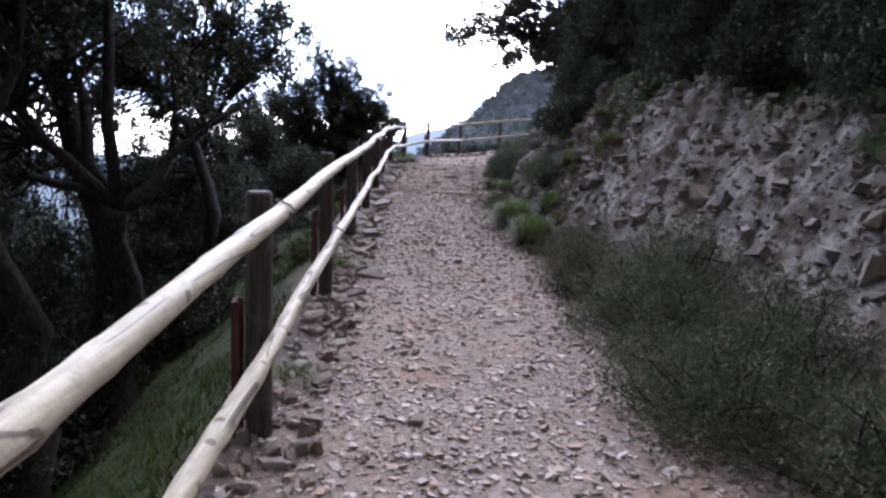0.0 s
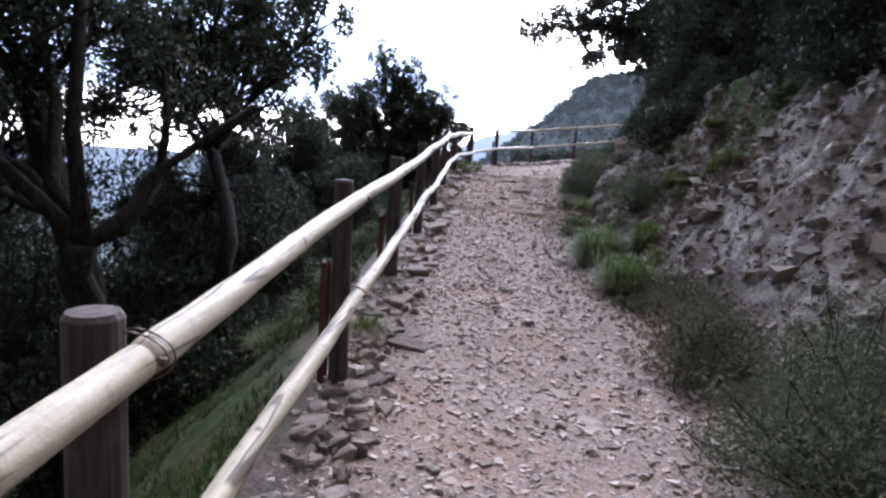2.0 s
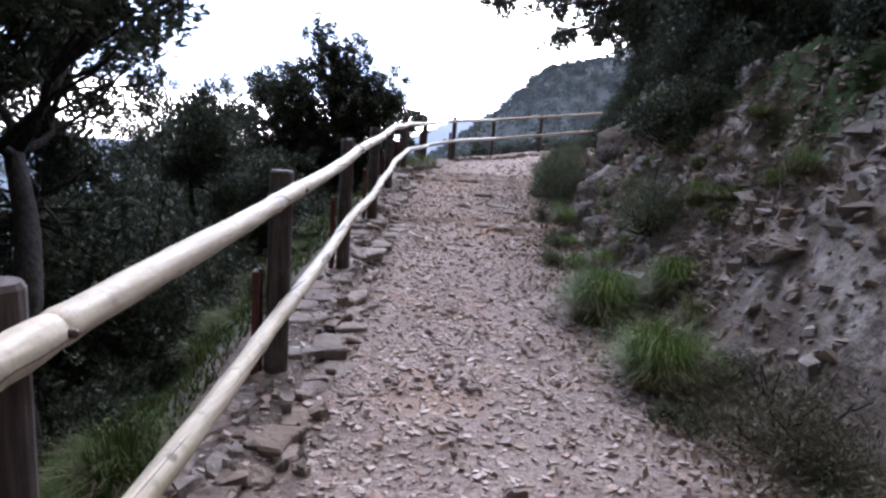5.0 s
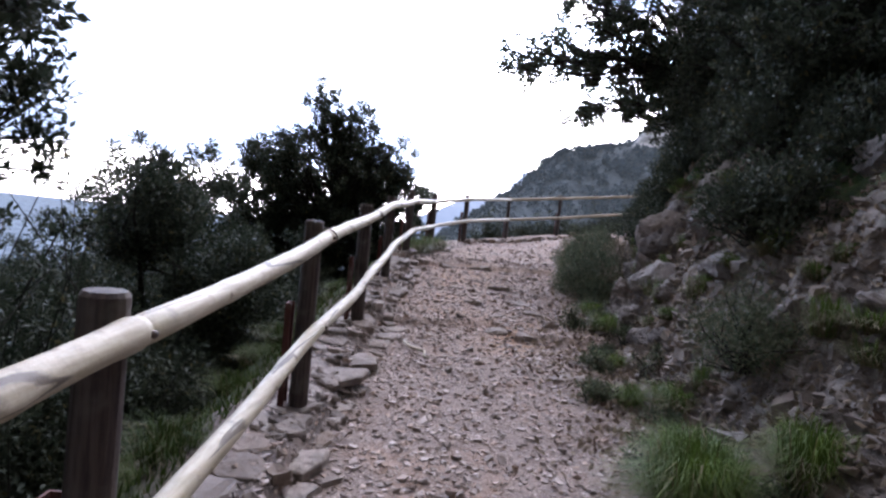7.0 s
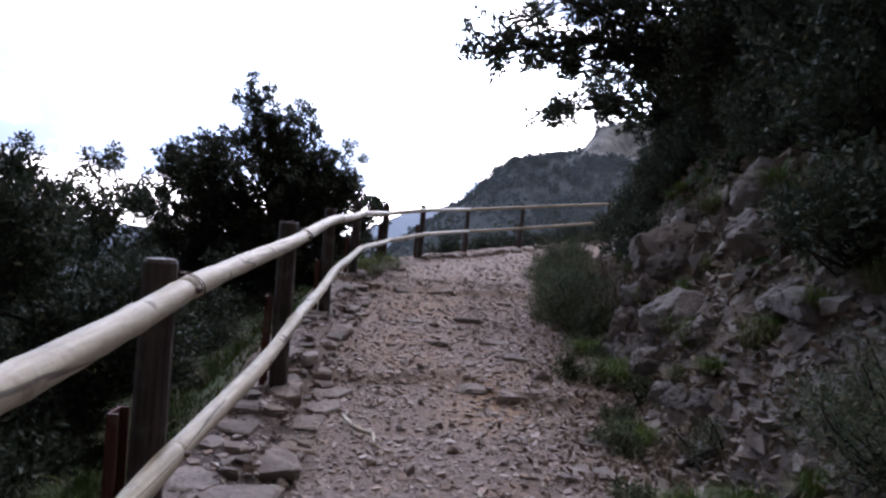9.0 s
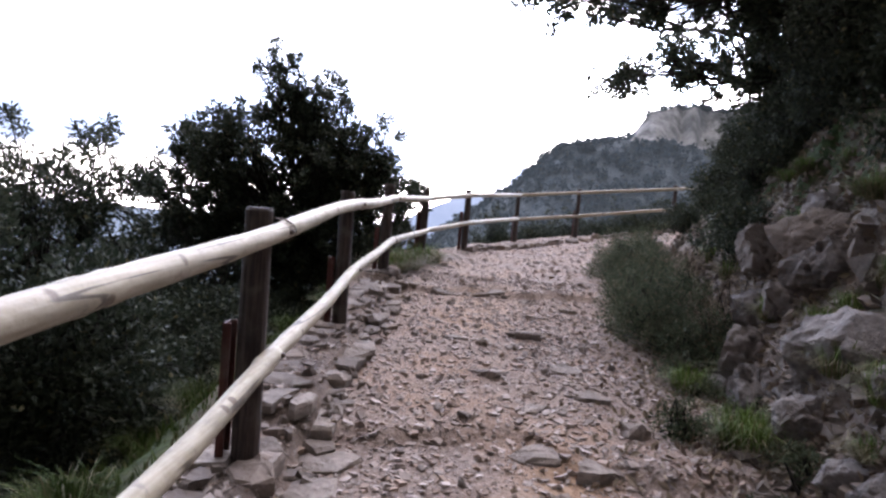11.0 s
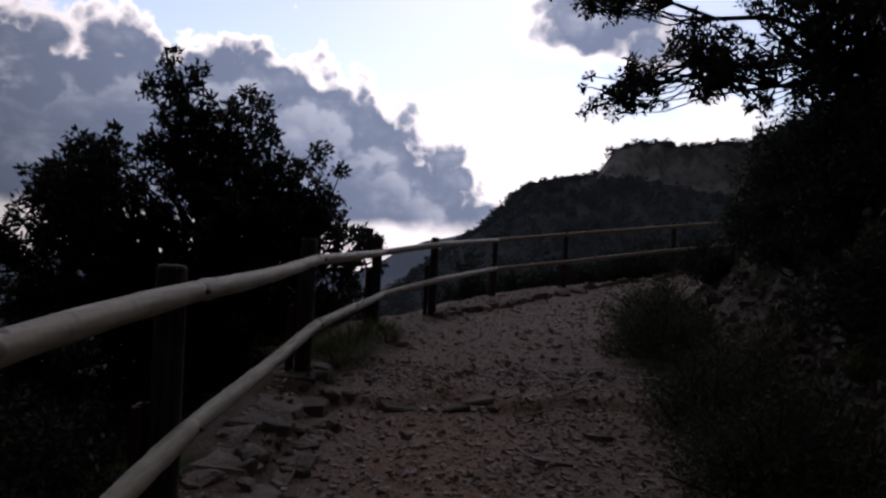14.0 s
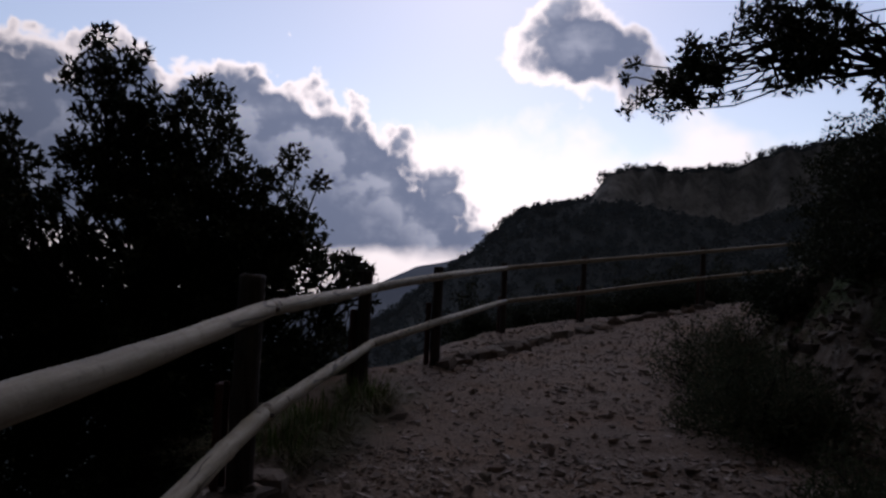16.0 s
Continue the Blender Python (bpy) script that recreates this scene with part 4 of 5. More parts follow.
# brush creeping down the rocky bank
for i in range(7):
    y = 11.0 + i * 1.7
    if 12.2 < y < 15.2:
        continue
    shrub(float(right_toe(y)) + rng_b.uniform(0.45, 1.0), y, 0.42, 0.5, rng_b.uniform(0.35, 0.5), 60, 80, 490 + i, mat=MAT_OAK, leaf=0.05, slim=0.45, label=BRUSH, clump=(0.1, 0.22), group="brush on the bank")
# thicket behind the far stretch of fence
for i in range(12):
    x = 0.6 + i * 0.95
    y = 26.9 + 0.42 * x + rng_b.uniform(0, 0.8)
    shrub(x, y + 0.4, 0.8, 0.8, rng_b.uniform(0.8, 1.3), 90, 85, 420 + i, mat=MAT_OAK, leaf=0.07, slim=0.5, z=float(path_z(y, x)) - 0.7, label="olive-dark thicket behind the far fence", clump=(0.16, 0.34), group="thicket")


def build_slope_grass():
    """Moss and grass on the drop under the rails."""
    rng = np.random.default_rng(55)
    n = 26000
    y = 0.2 + 15 * rng.random(n) ** 2.0
    x = left_edge(y) - 0.05 - rng.random(n) ** 1.5 * 2.2
    keep = fractal(x * 1.2, y * 1.2, 3, 91) > -0.45
    x, y = x[keep], y[keep]
    n = len(x)
    root = np.stack([x, y, land(x, y) - 0.01], 1)
    a = rng.random(n) * 2 * np.pi
    out = np.stack([np.cos(a), np.sin(a), np.zeros(n)], 1)
    h = rng.uniform(0.03, 0.09, n)[:, None]
    wide = np.cross(out, (0, 0, 1.0)) * rng.uniform(0.004, 0.009, n)[:, None]
    v = np.stack([root - wide, root + wide, root + out * h * 0.6 + np.array([0, 0, 1.0]) * h], 1)
    s = Shape()
    s.add(v.reshape(-1, 3), [np.arange(n * 3).reshape(-1, 3)])
    tagged(part("slope_grass", s, MAT_MOSS), "short mossy grass on the drop below the fence", "grass", kind="stuff")


build_slope_grass()


# ---- hills ----
def build_hill():
    # ridge line as tangents: sideways and upwards, seen from the track
    us = np.array([-0.30, -0.12, -0.05, 0.0, 0.055, 0.08, 0.122, 0.176, 0.20, 0.222, 0.238, 0.277, 0.345, 0.43, 0.468, 0.53, 0.8, 1.3])
    vs = np.array([-0.20, -0.09, -0.042, -0.004, 0.034, 0.061, 0.094, 0.106, 0.114, 0.133, 0.159, 0.175, 0.172, 0.182, 0.204, 0.22, 0.27, 0.30])
    cliff = np.array([0, 0, 0, 0, 0, 0, 0, 0, 0, 0.02, 0.042, 0.058, 0.066, 0.085, 0.09, 0.09, 0.1, 0.1])
    n, m = 420, 90
    u = np.linspace(-0.3, 1.3, n)
    w = np.concatenate([np.linspace(0, 0.9, m - 30), np.linspace(0.91, 1.0, 24), np.linspace(1.02, 1.4, 6)])
    U, W = np.meshgrid(u, w)
    ridge = np.interp(u, us, vs) + 0.0022 * fractal(u * 70, u * 0 + 3, 4, 3)
    steep = np.interp(u, us, cliff)
    far = 420.0
    depth = far * (0.28 + 0.72 * np.minimum(W, 1.0)) + 160 * np.maximum(W - 1, 0)
    foot = -0.16 * far
    crest = ridge * far
    drop = steep * far
    Z = np.where(W < 0.9, foot + (crest - drop - foot) * (W / 0.9) ** 1.05, crest - drop * (1 - np.clip((W - 0.9) / 0.1, 0, 1)))
    Z = np.where(W > 1.0, crest - 60 * (W - 1), Z)
    rough = 7 * fractal(U * 18, W * 7, 5, 7) * np.clip(1.0 - W, 0, 1) ** 0.4
    depth = depth + rough * 1.2 + 5 * fractal(U * 60, W * 2, 3, 19) * (W > 0.88) * (W <= 1)
    Z = Z + rough * 0.6 - 2.0
    s = Shape()
    k, j = np.meshgrid(np.arange(len(w) - 1), np.arange(n - 1), indexing="ij")
    k, j = k.ravel(), j.ravel()
    X, Y = U * depth, depth
    s.add(np.stack([X, Y, Z], -1).reshape(-1, 3), [np.stack([k * n + j, k * n + j + 1, (k + 1) * n + j + 1, (k + 1) * n + j], 1)])
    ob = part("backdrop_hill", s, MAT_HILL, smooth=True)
    attr = ob.data.color_attributes.new("cover", "FLOAT_COLOR", "POINT")
    bare = np.clip((W - 0.86) / 0.05, 0, 1) * (W < 0.995) * np.clip(steep / 0.03, 0, 1)
    attr.data.foreach_set("color", np.stack([bare, bare, bare, np.ones_like(bare)], -1).reshape(-1).astype(np.float32))
    tagged(ob, "wooded hillside with grey limestone cliffs under its crest", "hill", kind="structure")
    # trees that cover it, too many to count
    rng = np.random.default_rng(77)
    rows, cols = rng.integers(4, len(w) - 6, 9000), rng.integers(2, n - 2, 9000)
    keep = bare[rows, cols] < 0.3
    crest_cols = rng.integers(2, n - 2, 700)
    rows, cols = np.concatenate([rows[keep], np.full(700, m - 6)]), np.concatenate([cols[keep], crest_cols])
    pts = np.stack([X[rows, cols], Y[rows, cols], Z[rows, cols]], 1) + rng.normal(size=(len(rows), 3)) * np.array([2, 2, 0.3])
    woods = Shape()
    woods.add(*leaf_cloud(rng, pts + np.array([0, 0, 1.2]), rng.uniform(1.1, 2.3, len(pts)), 24, 1.4, 0.8, 0.9, 0.3))
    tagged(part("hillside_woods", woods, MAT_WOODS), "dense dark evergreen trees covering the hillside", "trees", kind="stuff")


build_hill()


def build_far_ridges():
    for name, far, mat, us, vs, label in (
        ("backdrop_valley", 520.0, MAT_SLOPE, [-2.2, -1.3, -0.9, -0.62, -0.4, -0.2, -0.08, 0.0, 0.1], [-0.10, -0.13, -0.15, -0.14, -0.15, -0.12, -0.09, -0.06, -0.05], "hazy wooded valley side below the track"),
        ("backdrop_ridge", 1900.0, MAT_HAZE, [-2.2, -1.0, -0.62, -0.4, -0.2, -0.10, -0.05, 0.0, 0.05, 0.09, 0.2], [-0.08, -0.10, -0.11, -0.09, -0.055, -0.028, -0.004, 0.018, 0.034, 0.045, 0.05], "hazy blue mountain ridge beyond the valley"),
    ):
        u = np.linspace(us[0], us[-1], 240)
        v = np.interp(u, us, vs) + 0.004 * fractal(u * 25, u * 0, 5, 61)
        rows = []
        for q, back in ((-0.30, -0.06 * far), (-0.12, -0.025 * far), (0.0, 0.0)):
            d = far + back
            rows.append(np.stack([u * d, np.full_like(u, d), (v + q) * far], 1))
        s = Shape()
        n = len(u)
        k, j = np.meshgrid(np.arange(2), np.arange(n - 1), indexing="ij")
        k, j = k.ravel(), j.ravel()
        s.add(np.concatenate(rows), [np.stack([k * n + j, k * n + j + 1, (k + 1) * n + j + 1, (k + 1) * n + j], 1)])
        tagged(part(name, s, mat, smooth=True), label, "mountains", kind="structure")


build_far_ridges()


# ---- stones ----
def slab_mesh(seed, name="slab"):
    """A flat broken stone about 1 wide: angular outline, stepped and worn top."""
    rng = np.random.default_rng(seed)
    n = int(rng.integers(5, 8))
    a = np.sort((np.arange(n) + rng.uniform(-0.46, 0.46, n)) * 2 * np.pi / n)
    r = rng.uniform(0.27, 0.62, n)
    ring = np.stack([np.cos(a) * r, np.sin(a) * r], 1)
    tilt = rng.normal(size=2) * 0.35
    layers = []
    for scale, h in ((0.95, -0.5), (1.0, 0.12), (0.86, 0.42)):
        lift = h + (ring @ tilt) * (h > 0) + rng.normal(size=n) * 0.13
        slip = rng.normal(size=2) * 0.03
        layers.append(np.concatenate([(ring + slip) * scale * rng.uniform(0.88, 1.08, n)[:, None], lift[:, None]], 1))
    peak = np.array([[*(rng.normal(size=2) * 0.08), 0.5 + rng.normal() * 0.1]])
    s = Shape()
    k = np.arange(n)
    quads = np.concatenate([np.stack([k + o, (k + 1) % n + o, (k + 1) % n + o + n, k + o + n], 1) for o in (0, n)])
    fan = np.stack([k + 2 * n, (k + 1) % n + 2 * n, np.full(n, 3 * n)], 1)
    s.add(np.concatenate(layers + [peak]), [quads, fan, k[::-1][None]])
    return s.mesh(name, MAT_SLAB)


def paver_mesh(seed):
    """A flat laid stone about 1 wide with worn edges."""
    rng = np.random.default_rng(seed)
    n = int(rng.integers(6, 9))
    a = (np.arange(n) + rng.uniform(-0.28, 0.28, n)) * 2 * np.pi / n
    square = 1 / np.maximum(np.abs(np.cos(a)), np.abs(np.sin(a)))
    r = (0.42 * square ** 0.7) * rng.uniform(0.68, 1.18, n)
    ring = np.stack([np.cos(a) * r, np.sin(a) * r], 1)
    tilt = rng.normal(size=2) * 0.12
    layers = [np.concatenate([ring * k * rng.uniform(0.96, 1.03, n)[:, None], (h + (ring @ tilt) * (h > 0) + rng.normal(size=n) * 0.09)[:, None]], 1) for k, h in ((0.97, -0.5), (1.0, 0.18), (0.92, 0.36), (0.55, 0.42))]
    peak = np.array([[*(rng.normal(size=2) * 0.06), 0.47]])
    s = Shape()
    k = np.arange(n)
    quads = np.concatenate([np.stack([k + o, (k + 1) % n + o, (k + 1) % n + o + n, k + o + n], 1) for o in (0, n, 2 * n)])
    s.add(np.concatenate(layers + [peak]), [quads, np.stack([k + 3 * n, (k + 1) % n + 3 * n, np.full(n, 4 * n)], 1), k[::-1][None]])
    return s.mesh("slab", MAT_SLAB)


def boulder_shape(seed, planes=26, sub=4, torn=1.0):
    """A cracked, faceted lump of rock about 1 across."""
    rng = np.random.default_rng(seed)
    bm = bmesh.new()
    bmesh.ops.create_icosphere(bm, subdivisions=sub, radius=1.0)
    v = np.array([p.co[:] for p in bm.verts])
    f = np.array([[p.index for p in face.verts] for face in bm.faces])
    bm.free()
    way = rng.normal(size=(planes, 3))
    way /= np.linalg.norm(way, axis=1, keepdims=True)
    far = rng.uniform(0.30, 0.55, planes)
    dot = v @ way.T
    r = np.min(np.where(dot > 0.05, far / np.maximum(dot, 0.05), 9), axis=1)
    r = np.minimum(r, 0.62)
    lump = fractal(v[:, 0] * 2.6 + v[:, 2] * 1.9 + seed, v[:, 1] * 2.6 - v[:, 2] * 1.3, 4, seed % 97, 0.6)
    split = np.abs(fractal(v[:, 0] * 1.6 - v[:, 2] * 2.2, v[:, 1] * 1.9 + v[:, 2] + seed, 3, seed % 89))
    r = r * (1 + torn * (0.035 * lump + 0.012 * rng.normal(size=len(v)) - 0.2 * np.exp(-split / 0.05)))
    s = Shape()
    s.add(v * r[:, None], [f])
    return s


ground = bpy.data.objects["ground"]
PAVERS = [paver_mesh(540 + i) for i in range(14)]
SLABS = [slab_mesh(500 + i) for i in range(16)]
rnd = random.Random(21)


def lay(name, mesh, x, y, w, d, h, turn, sink=0.3, tilt=4.0, parent=None):
    ob = new(name, mesh)
    ob.parent = parent
    ob.matrix_basis = pose(x, y, lz(x, y) + h * (0.5 - sink), rnd.uniform(-tilt, tilt), rnd.uniform(-tilt, tilt), turn) @ Matrix.Diagonal((w, d, h, 1))
    return ob


# dry-laid edging under the fence
edging = tagged(new("stone_edging"), "rough dry-laid limestone edging under the fence", "edging", kind="structure")
y = 6.0
while y < 17.2:
    left, right = float(left_edge(y)) + 0.02, -0.62 - 0.018 * y
    x = left
    while x < right + 0.02:
        w, d = rnd.choice((0.13, 0.2, 0.27, 0.36)) * rnd.uniform(0.9, 1.1), rnd.uniform(0.22, 0.40)
        lay("slab", rnd.choice(PAVERS), x + w * 0.5, y + rnd.uniform(-0.05, 0.05), w * 1.22, d * 1.12, rnd.uniform(0.06, 0.085), rnd.uniform(-14, 14) + rnd.choice((0, 180)), 0.66, 1.6, edging)
        x += w * 0.97
    y += rnd.uniform(0.27, 0.32)
for i in range(230):
    y = rnd.uniform(5.6, 17.0)
    x = rnd.triangular(-1.12, -0.46, -0.6) - 0.014 * y
    w = rnd.choice((0.05, 0.07, 0.1, 0.15)) * rnd.uniform(0.85, 1.2)
    lay("slab", rnd.choice(SLABS), x, y, w, w * rnd.uniform(0.7, 1.3), rnd.uniform(0.03, 0.06), rnd.uniform(0, 360), 0.3, 7.0, edging)
# loose slabs beside the track lower down
for i in range(210):
    y = rnd.uniform(0.6, 7.0)
    x = rnd.triangular(-0.88, -0.36, -0.66) - 0.02 * y
    w = rnd.choice((0.05, 0.07, 0.09, 0.12, 0.16)) * rnd.uniform(0.85, 1.15)
    lay("slab", rnd.choice(SLABS), x, y, w, w * rnd.uniform(0.7, 1.3), rnd.uniform(0.03, 0.07), rnd.uniform(0, 360), 0.3, 14.0, edging)
# kerb of flat stones along the far fence
for i in range(26):
    t = i / 25
    x, y = (-0.2 + t * 2.6, 20.95 + t * 5.2) if t < 0.55 else (1.23 + (t - 0.55) * 9, 23.8 + (t - 0.55) * 8)
    lay("slab", rnd.choice(SLABS), x + 0.1, y, 0.32, 0.36, 0.12, rnd.uniform(0, 90), 0.3, 5.0, edging)

# pale slabs almost buried in the gravel, and single stones that stand out on the track
for x, y, w, d, turn in [(0.44, 5.55, 0.20, 0.34, 24), (0.56, 5.15, 0.22, 0.30, 10), (0.62, 4.9, 0.16, 0.2, 40)]:
    lay("slab", rnd.choice(PAVERS), x, y, w, d, 0.05, turn, 0.72, 2.0, ground)
for x, y, w, d, h, turn in [(0.88, 11.2, 0.42, 0.22, 0.055, 10), (0.98, 11.65, 0.30, 0.2, 0.06, -12), (0.40, 14.9, 0.36, 0.20, 0.08, 5), (0.62, 14.0, 0.30, 0.22, 0.09, 20), 
                           (0.31, 12.55, 0.34, 0.2, 0.08, 8), (0.05, 13.7, 0.26, 0.18, 0.07, 0), (0.55, 12.4, 0.22, 0.2, 0.12, 40), (-0.35, 16.5, 0.34, 0.18, 0.08, 5), (0.24, 16.8, 0.5, 0.18, 0.08, -4), (0.02, 16.55, 0.26, 0.2, 0.07, 30),
                           (0.7, 13.4, 0.28, 0.2, 0.08, 12), (0.3, 13.1, 0.2, 0.14, 0.06, 50), (0.85, 12.9, 0.26, 0.2, 0.1, 70), (-0.2, 14.6, 0.2, 0.14, 0.05, 20), (0.52, 15.6, 0.3, 0.12, 0.05, -20), (0.9, 16.1, 0.2, 0.15, 0.07, 0)]:
    lay("slab", rnd.choice(SLABS), x, y, w, d, 0.75 * h, turn, 0.36, 6.0, ground)
for i in range(120):
    y = rnd.uniform(1.2, 17.5)
    x = rnd.triangular(-0.7 - 0.015 * y, float(right_toe(y)) - 0.05, -0.2 if i % 3 else 0.9)
    w = rnd.choice((0.04, 0.05, 0.06, 0.08)) * rnd.uniform(0.8, 1.25)
    lay("stone", rnd.choice(SLABS), x, y, w, w * rnd.uniform(0.6, 1.1), w * rnd.uniform(0.35, 0.7), rnd.uniform(0, 360), 0.25, 16.0, ground)


def scatter(name, x, y, size, mat, seed, label, lift=0.15, flat=0.6):
    """Very many small angular stones in one object."""
    rng = np.random.default_rng(seed)
    n = len(x)
    corner = np.array([[a, b, c] for c in (-1, 1) for b in (-1, 1) for a in (-1, 1)], dtype=float) * 0.5
    v = corner[None] * rng.uniform(0.55, 1.25, (n, 8, 1)) + rng.normal(size=(n, 8, 3)) * 0.15
    v = v * (size[:, None] * np.stack([np.ones(n), rng.uniform(0.55, 1.0, n), rng.uniform(0.3, 1.0, n) * flat], 1))[:, None]
    a = rng.random(n) * 2 * np.pi
    b = rng.normal(size=n) * 0.35
    c, s = np.cos(a), np.sin(a)
    cb, sb = np.cos(b), np.sin(b)
    x1, z1 = v[..., 0] * cb[:, None] + v[..., 2] * sb[:, None], -v[..., 0] * sb[:, None] + v[..., 2] * cb[:, None]
    v = np.stack([x1 * c[:, None] - v[..., 1] * s[:, None], x1 * s[:, None] + v[..., 1] * c[:, None], z1], -1)
    v += np.stack([x, y, land(x, y) + size * lift * flat], 1)[:, None]
    q = np.array([[0, 2, 3, 1], [4, 5, 7, 6], [0, 1, 5, 4], [1, 3, 7, 5], [3, 2, 6, 7], [2, 0, 4, 6]])
    sh = Shape()
    sh.add(v.reshape(-1, 3), [(np.arange(n)[:, None, None] * 8 + q).reshape(-1, 4)])
    return tagged(part(name, sh, mat), label, "stones", kind="stuff")


def strew():
    rng = np.random.default_rng(31)
    n = 88000
    y = rng.uniform(-0.5, 18, n)
    lo, hi = left_edge(y) + 0.05, right_toe(y) + 0.15
    x = lo + (hi - lo) * rng.random(n)
    size = np.clip(0.0125 * np.exp(rng.normal(size=n) * 0.6), 0.006, 0.038)
    # fewer on the two worn treads, more along the middle and the edges
    edge = np.where(x < -0.42 - 0.02 * y, 0.8, 1.0)
    keep = rng.random(n) / edge < 0.55 + 0.45 * np.clip(fractal(x * 2.2, y * 0.7, 3, 95) + 0.3, 0, 1)
    scatter("gravel", x[keep], y[keep], 1.2 * size[keep], MAT_GRAVEL, 32, "loose pale angular gravel covering the track")
    n = 9000
    y = rng.uniform(17, 28, n)
    lo, hi = left_edge(y) + 0.1, np.minimum(right_toe(y) + 0.1, 12)
    x = lo + (hi - lo) * rng.random(n)
    size = np.clip(0.018 * np.exp(rng.normal(size=n) * 0.6), 0.01, 0.09)
    scatter("far_gravel", x, y, size, MAT_GRAVEL, 33, "scattered gravel on the upper bend of the track")
    n = 15000
    y = rng.uniform(1, 23, n)
    up = rng.random(n) ** 0.8 * 1.6
    x = right_toe(y) + up - 0.1
    size = np.clip(0.023 * np.exp(rng.normal(size=n) * 0.75), 0.008, 0.16)
    scatter("bank_rubble", x, y, size, MAT_RUBBLE, 34, "broken grey rubble sticking out of the bank", 0.1, 0.9)
    n = 6500
    y = rng.uniform(8.5, 17.5, n)
    x = right_toe(y) - 0.15 + rng.random(n) ** 1.2 * 1.0
    size = np.clip(0.026 * np.exp(rng.normal(size=n) * 0.7), 0.012, 0.11)
    scatter("fallen_rubble", x, y, size, MAT_RUBBLE, 35, "angular fallen rubble heaped at the foot of the rock face", 0.15, 0.9)
    # dead leaves along the foot of the bank
    n = 9000
    y = rng.uniform(1.5, 17, n)
    x = right_toe(y) - 0.15 + rng.normal(size=n) * 0.32
    y = np.concatenate([y, rng.uniform(8.5, 17, 9000)])
    x = np.concatenate([x, right_toe(y[n:]) + rng.random(9000) ** 1.3 * 1.3 - 0.1])
    n = len(x)
    pos = np.stack([x, y, land(x, y) + 0.012], 1)
    s = Shape()
    s.add(*leaf_cloud(rng, pos, np.full(n, 0.012), 1, 0.055, 0.5))
    tagged(part("dead_leaves", s, MAT_LITTER), "dry brown oak leaves lying along the track edge", "leaves", kind="stuff")


strew()

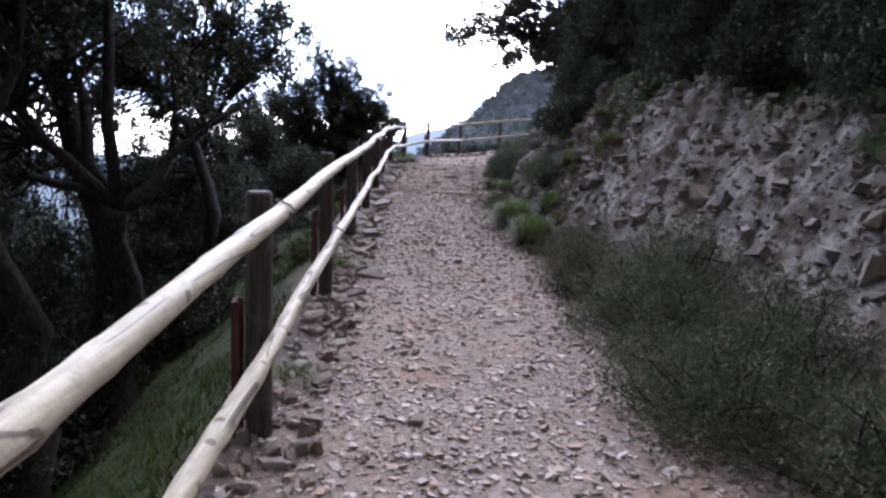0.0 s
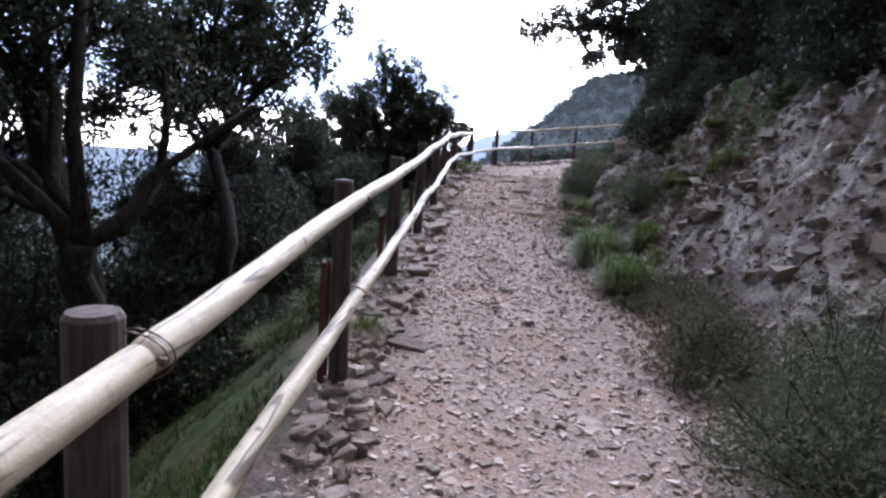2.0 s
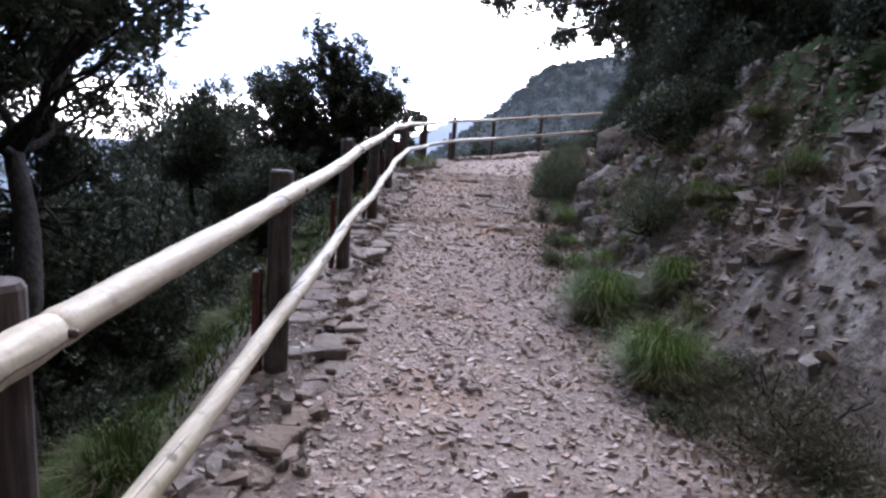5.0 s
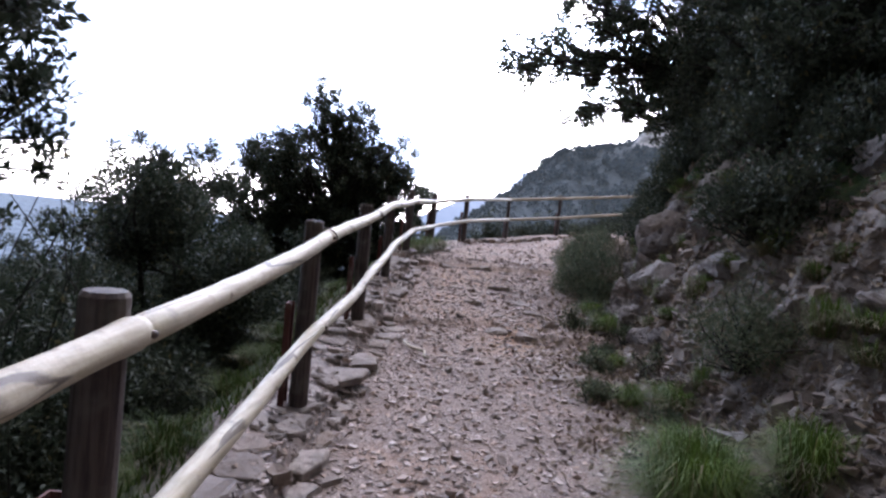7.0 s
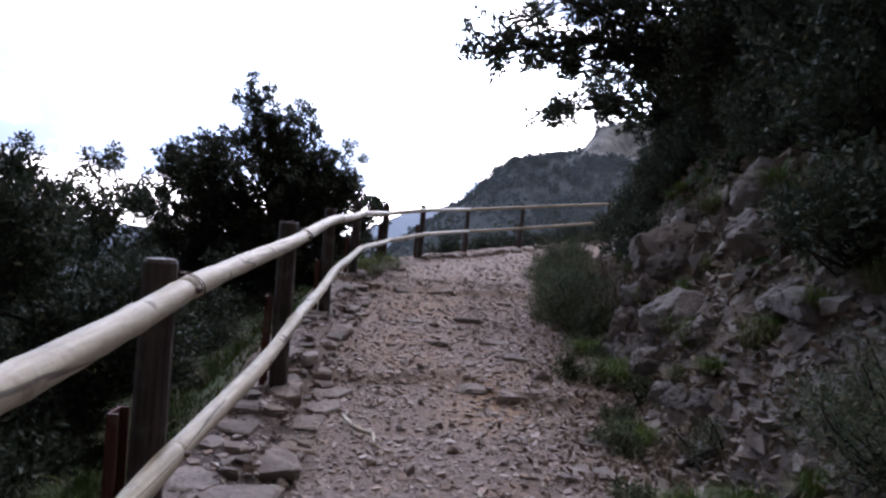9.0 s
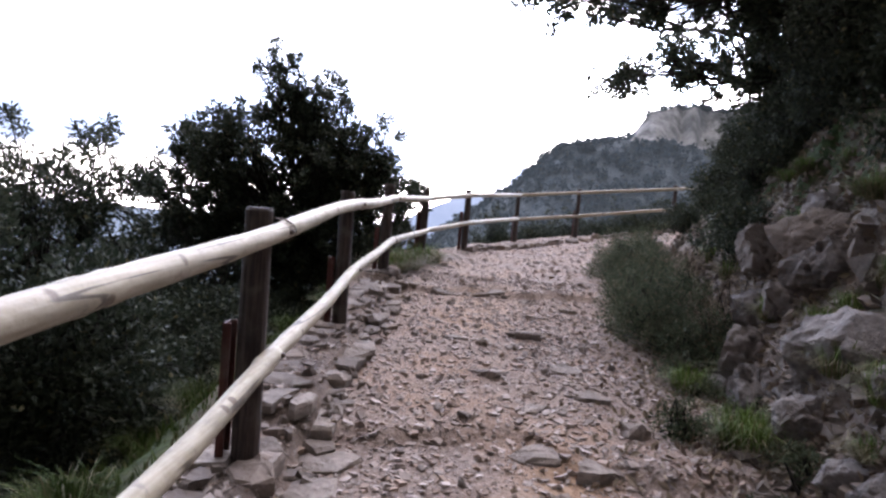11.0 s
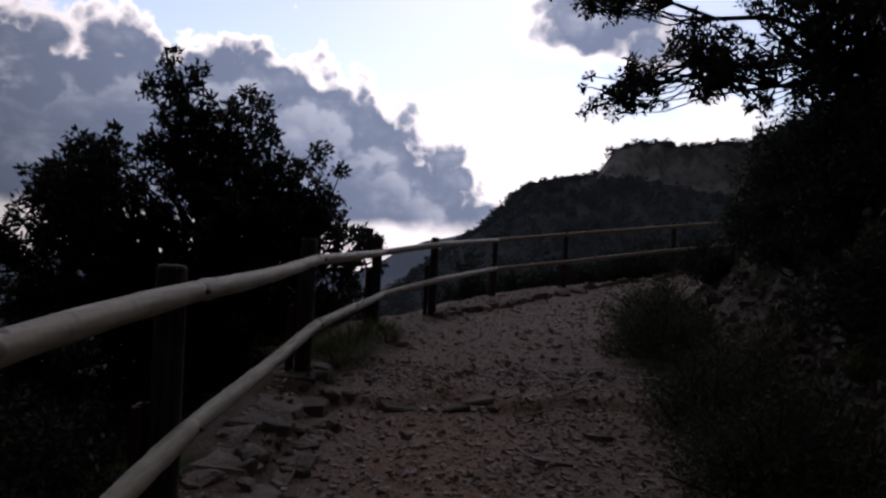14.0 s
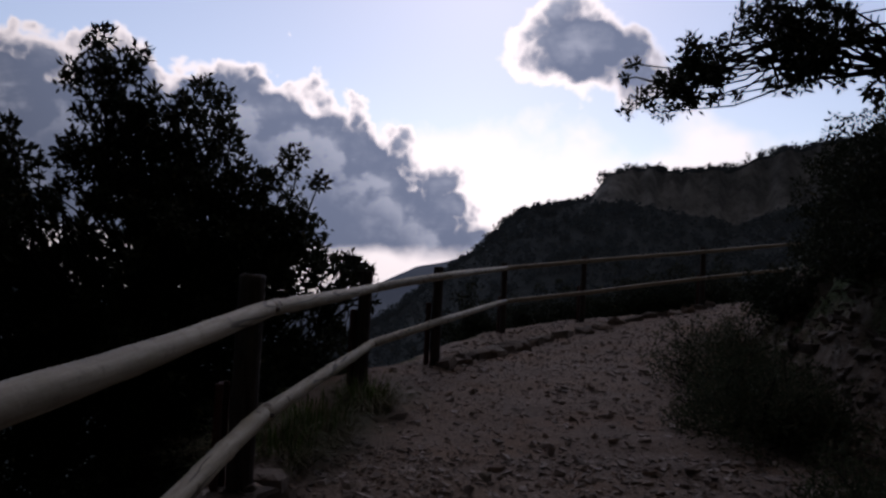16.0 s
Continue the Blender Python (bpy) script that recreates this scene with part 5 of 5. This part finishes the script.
# rocks standing out of the bank
for i, (x, y, w, d, h, z) in enumerate([
    (2.55, 10.5, 0.6, 0.7, 0.42, 2.15), (1.85, 12.8, 0.5, 0.7, 0.7, 0.95), (1.85, 11.2, 0.40, 0.42, 0.30, 1.15), (1.95, 8.4, 0.6, 0.5, 0.28, 0.78), (2.05, 9.6, 0.36, 0.34, 0.26, 1.22), (2.2, 13.9, 0.55, 0.8, 0.7, 1.15),
    (1.52, 11.9, 0.36, 0.34, 0.28, 0.62), (1.55, 12.2, 0.4, 0.3, 0.3, 0.72), (2.35, 8.1, 0.34, 0.3, 0.24, 1.55), (2.1, 12.2, 0.5, 0.6, 0.5, 1.5), (1.45, 11.2, 0.3, 0.26, 0.2, 0.55), (2.3, 6.9, 0.3, 0.3, 0.2, 1.15),
    (2.55, 12.9, 0.6, 0.8, 0.5, 2.2), (1.75, 10.5, 0.35, 0.4, 0.25, 0.85), (1.4, 10.1, 0.2, 0.2, 0.14, 0.45), (1.3, 9.4, 0.18, 0.2, 0.12, 0.40)]):
    s = boulder_shape(600 + i)
    ob = part("rock", s, MAT_ROCK)
    ob.matrix_basis = pose(x + 0.04, y, lz(x + 0.04, y) + 0.06 * h, 8 * math.sin(i), 10 * math.cos(2 * i), 50 * i) @ Matrix.Diagonal((w * 0.8, d * 0.8, h * 0.8, 1))
    tagged(ob, "angular grey limestone rock bedded in the bank", "rock", group="rocks in the bank")
# the crag at the narrowest place: upright split blocks
for i, (x, y, w, d, h, lift) in enumerate([
    (1.72, 13.45, 0.36, 0.44, 0.62, 0.02), (1.84, 14.0, 0.42, 0.46, 0.66, 0.02), (1.92, 13.05, 0.44, 0.46, 0.52, 0.0), (2.08, 14.45, 0.46, 0.50, 0.70, 0.05), (2.12, 13.6, 0.44, 0.52, 0.62, 0.05), (2.3, 15.0, 0.5, 0.5, 0.62, 0.05),
    (2.4, 14.3, 0.5, 0.5, 0.6, 0.05), (1.66, 12.75, 0.32, 0.36, 0.36, 0.0), (1.85, 12.2, 0.38, 0.40, 0.36, 0.0), (1.62, 11.55, 0.26, 0.3, 0.24, 0.0), (2.0, 11.5, 0.4, 0.42, 0.36, 0.0), (1.9, 10.1, 0.28, 0.32, 0.28, 0.0),
    (2.35, 12.6, 0.45, 0.5, 0.5, 0.0), (1.75, 13.0, 0.28, 0.30, 0.34, 0.0), (1.62, 13.9, 0.24, 0.3, 0.3, 0.0), (2.0, 13.9, 0.3, 0.34, 0.5, 0.1), (2.25, 14.05, 0.36, 0.36, 0.5, 0.1), (1.95, 14.9, 0.34, 0.4, 0.4, 0.0)]):
    ob = part("rock", boulder_shape(640 + i, 14, 4, 2.0), MAT_ROCK)
    ob.matrix_basis = pose(x, y, lz(x, y) + lift, 9 * math.sin(3 * i), 12 * math.cos(2 * i) - 8, 67 * i) @ Matrix.Diagonal((0.8 * w, 0.85 * d, 0.78 * h, 1))
    tagged(ob, "upright split limestone block in the crag beside the track", "rock", group="rocks in the bank")
stick = Shape()
stick.tube(bent(np.random.default_rng(3), (-0.55, 11.75, lz(-0.55, 11.75) + 0.03), (-0.30, 11.3, lz(-0.30, 11.3) + 0.025), 0.04, 5), [0.012, 0.014, 0.013, 0.012, 0.008], 7)
tagged(part("stick", stick, MAT_RAIL, smooth=True), "short bleached stick lying on the gravel", "stick")
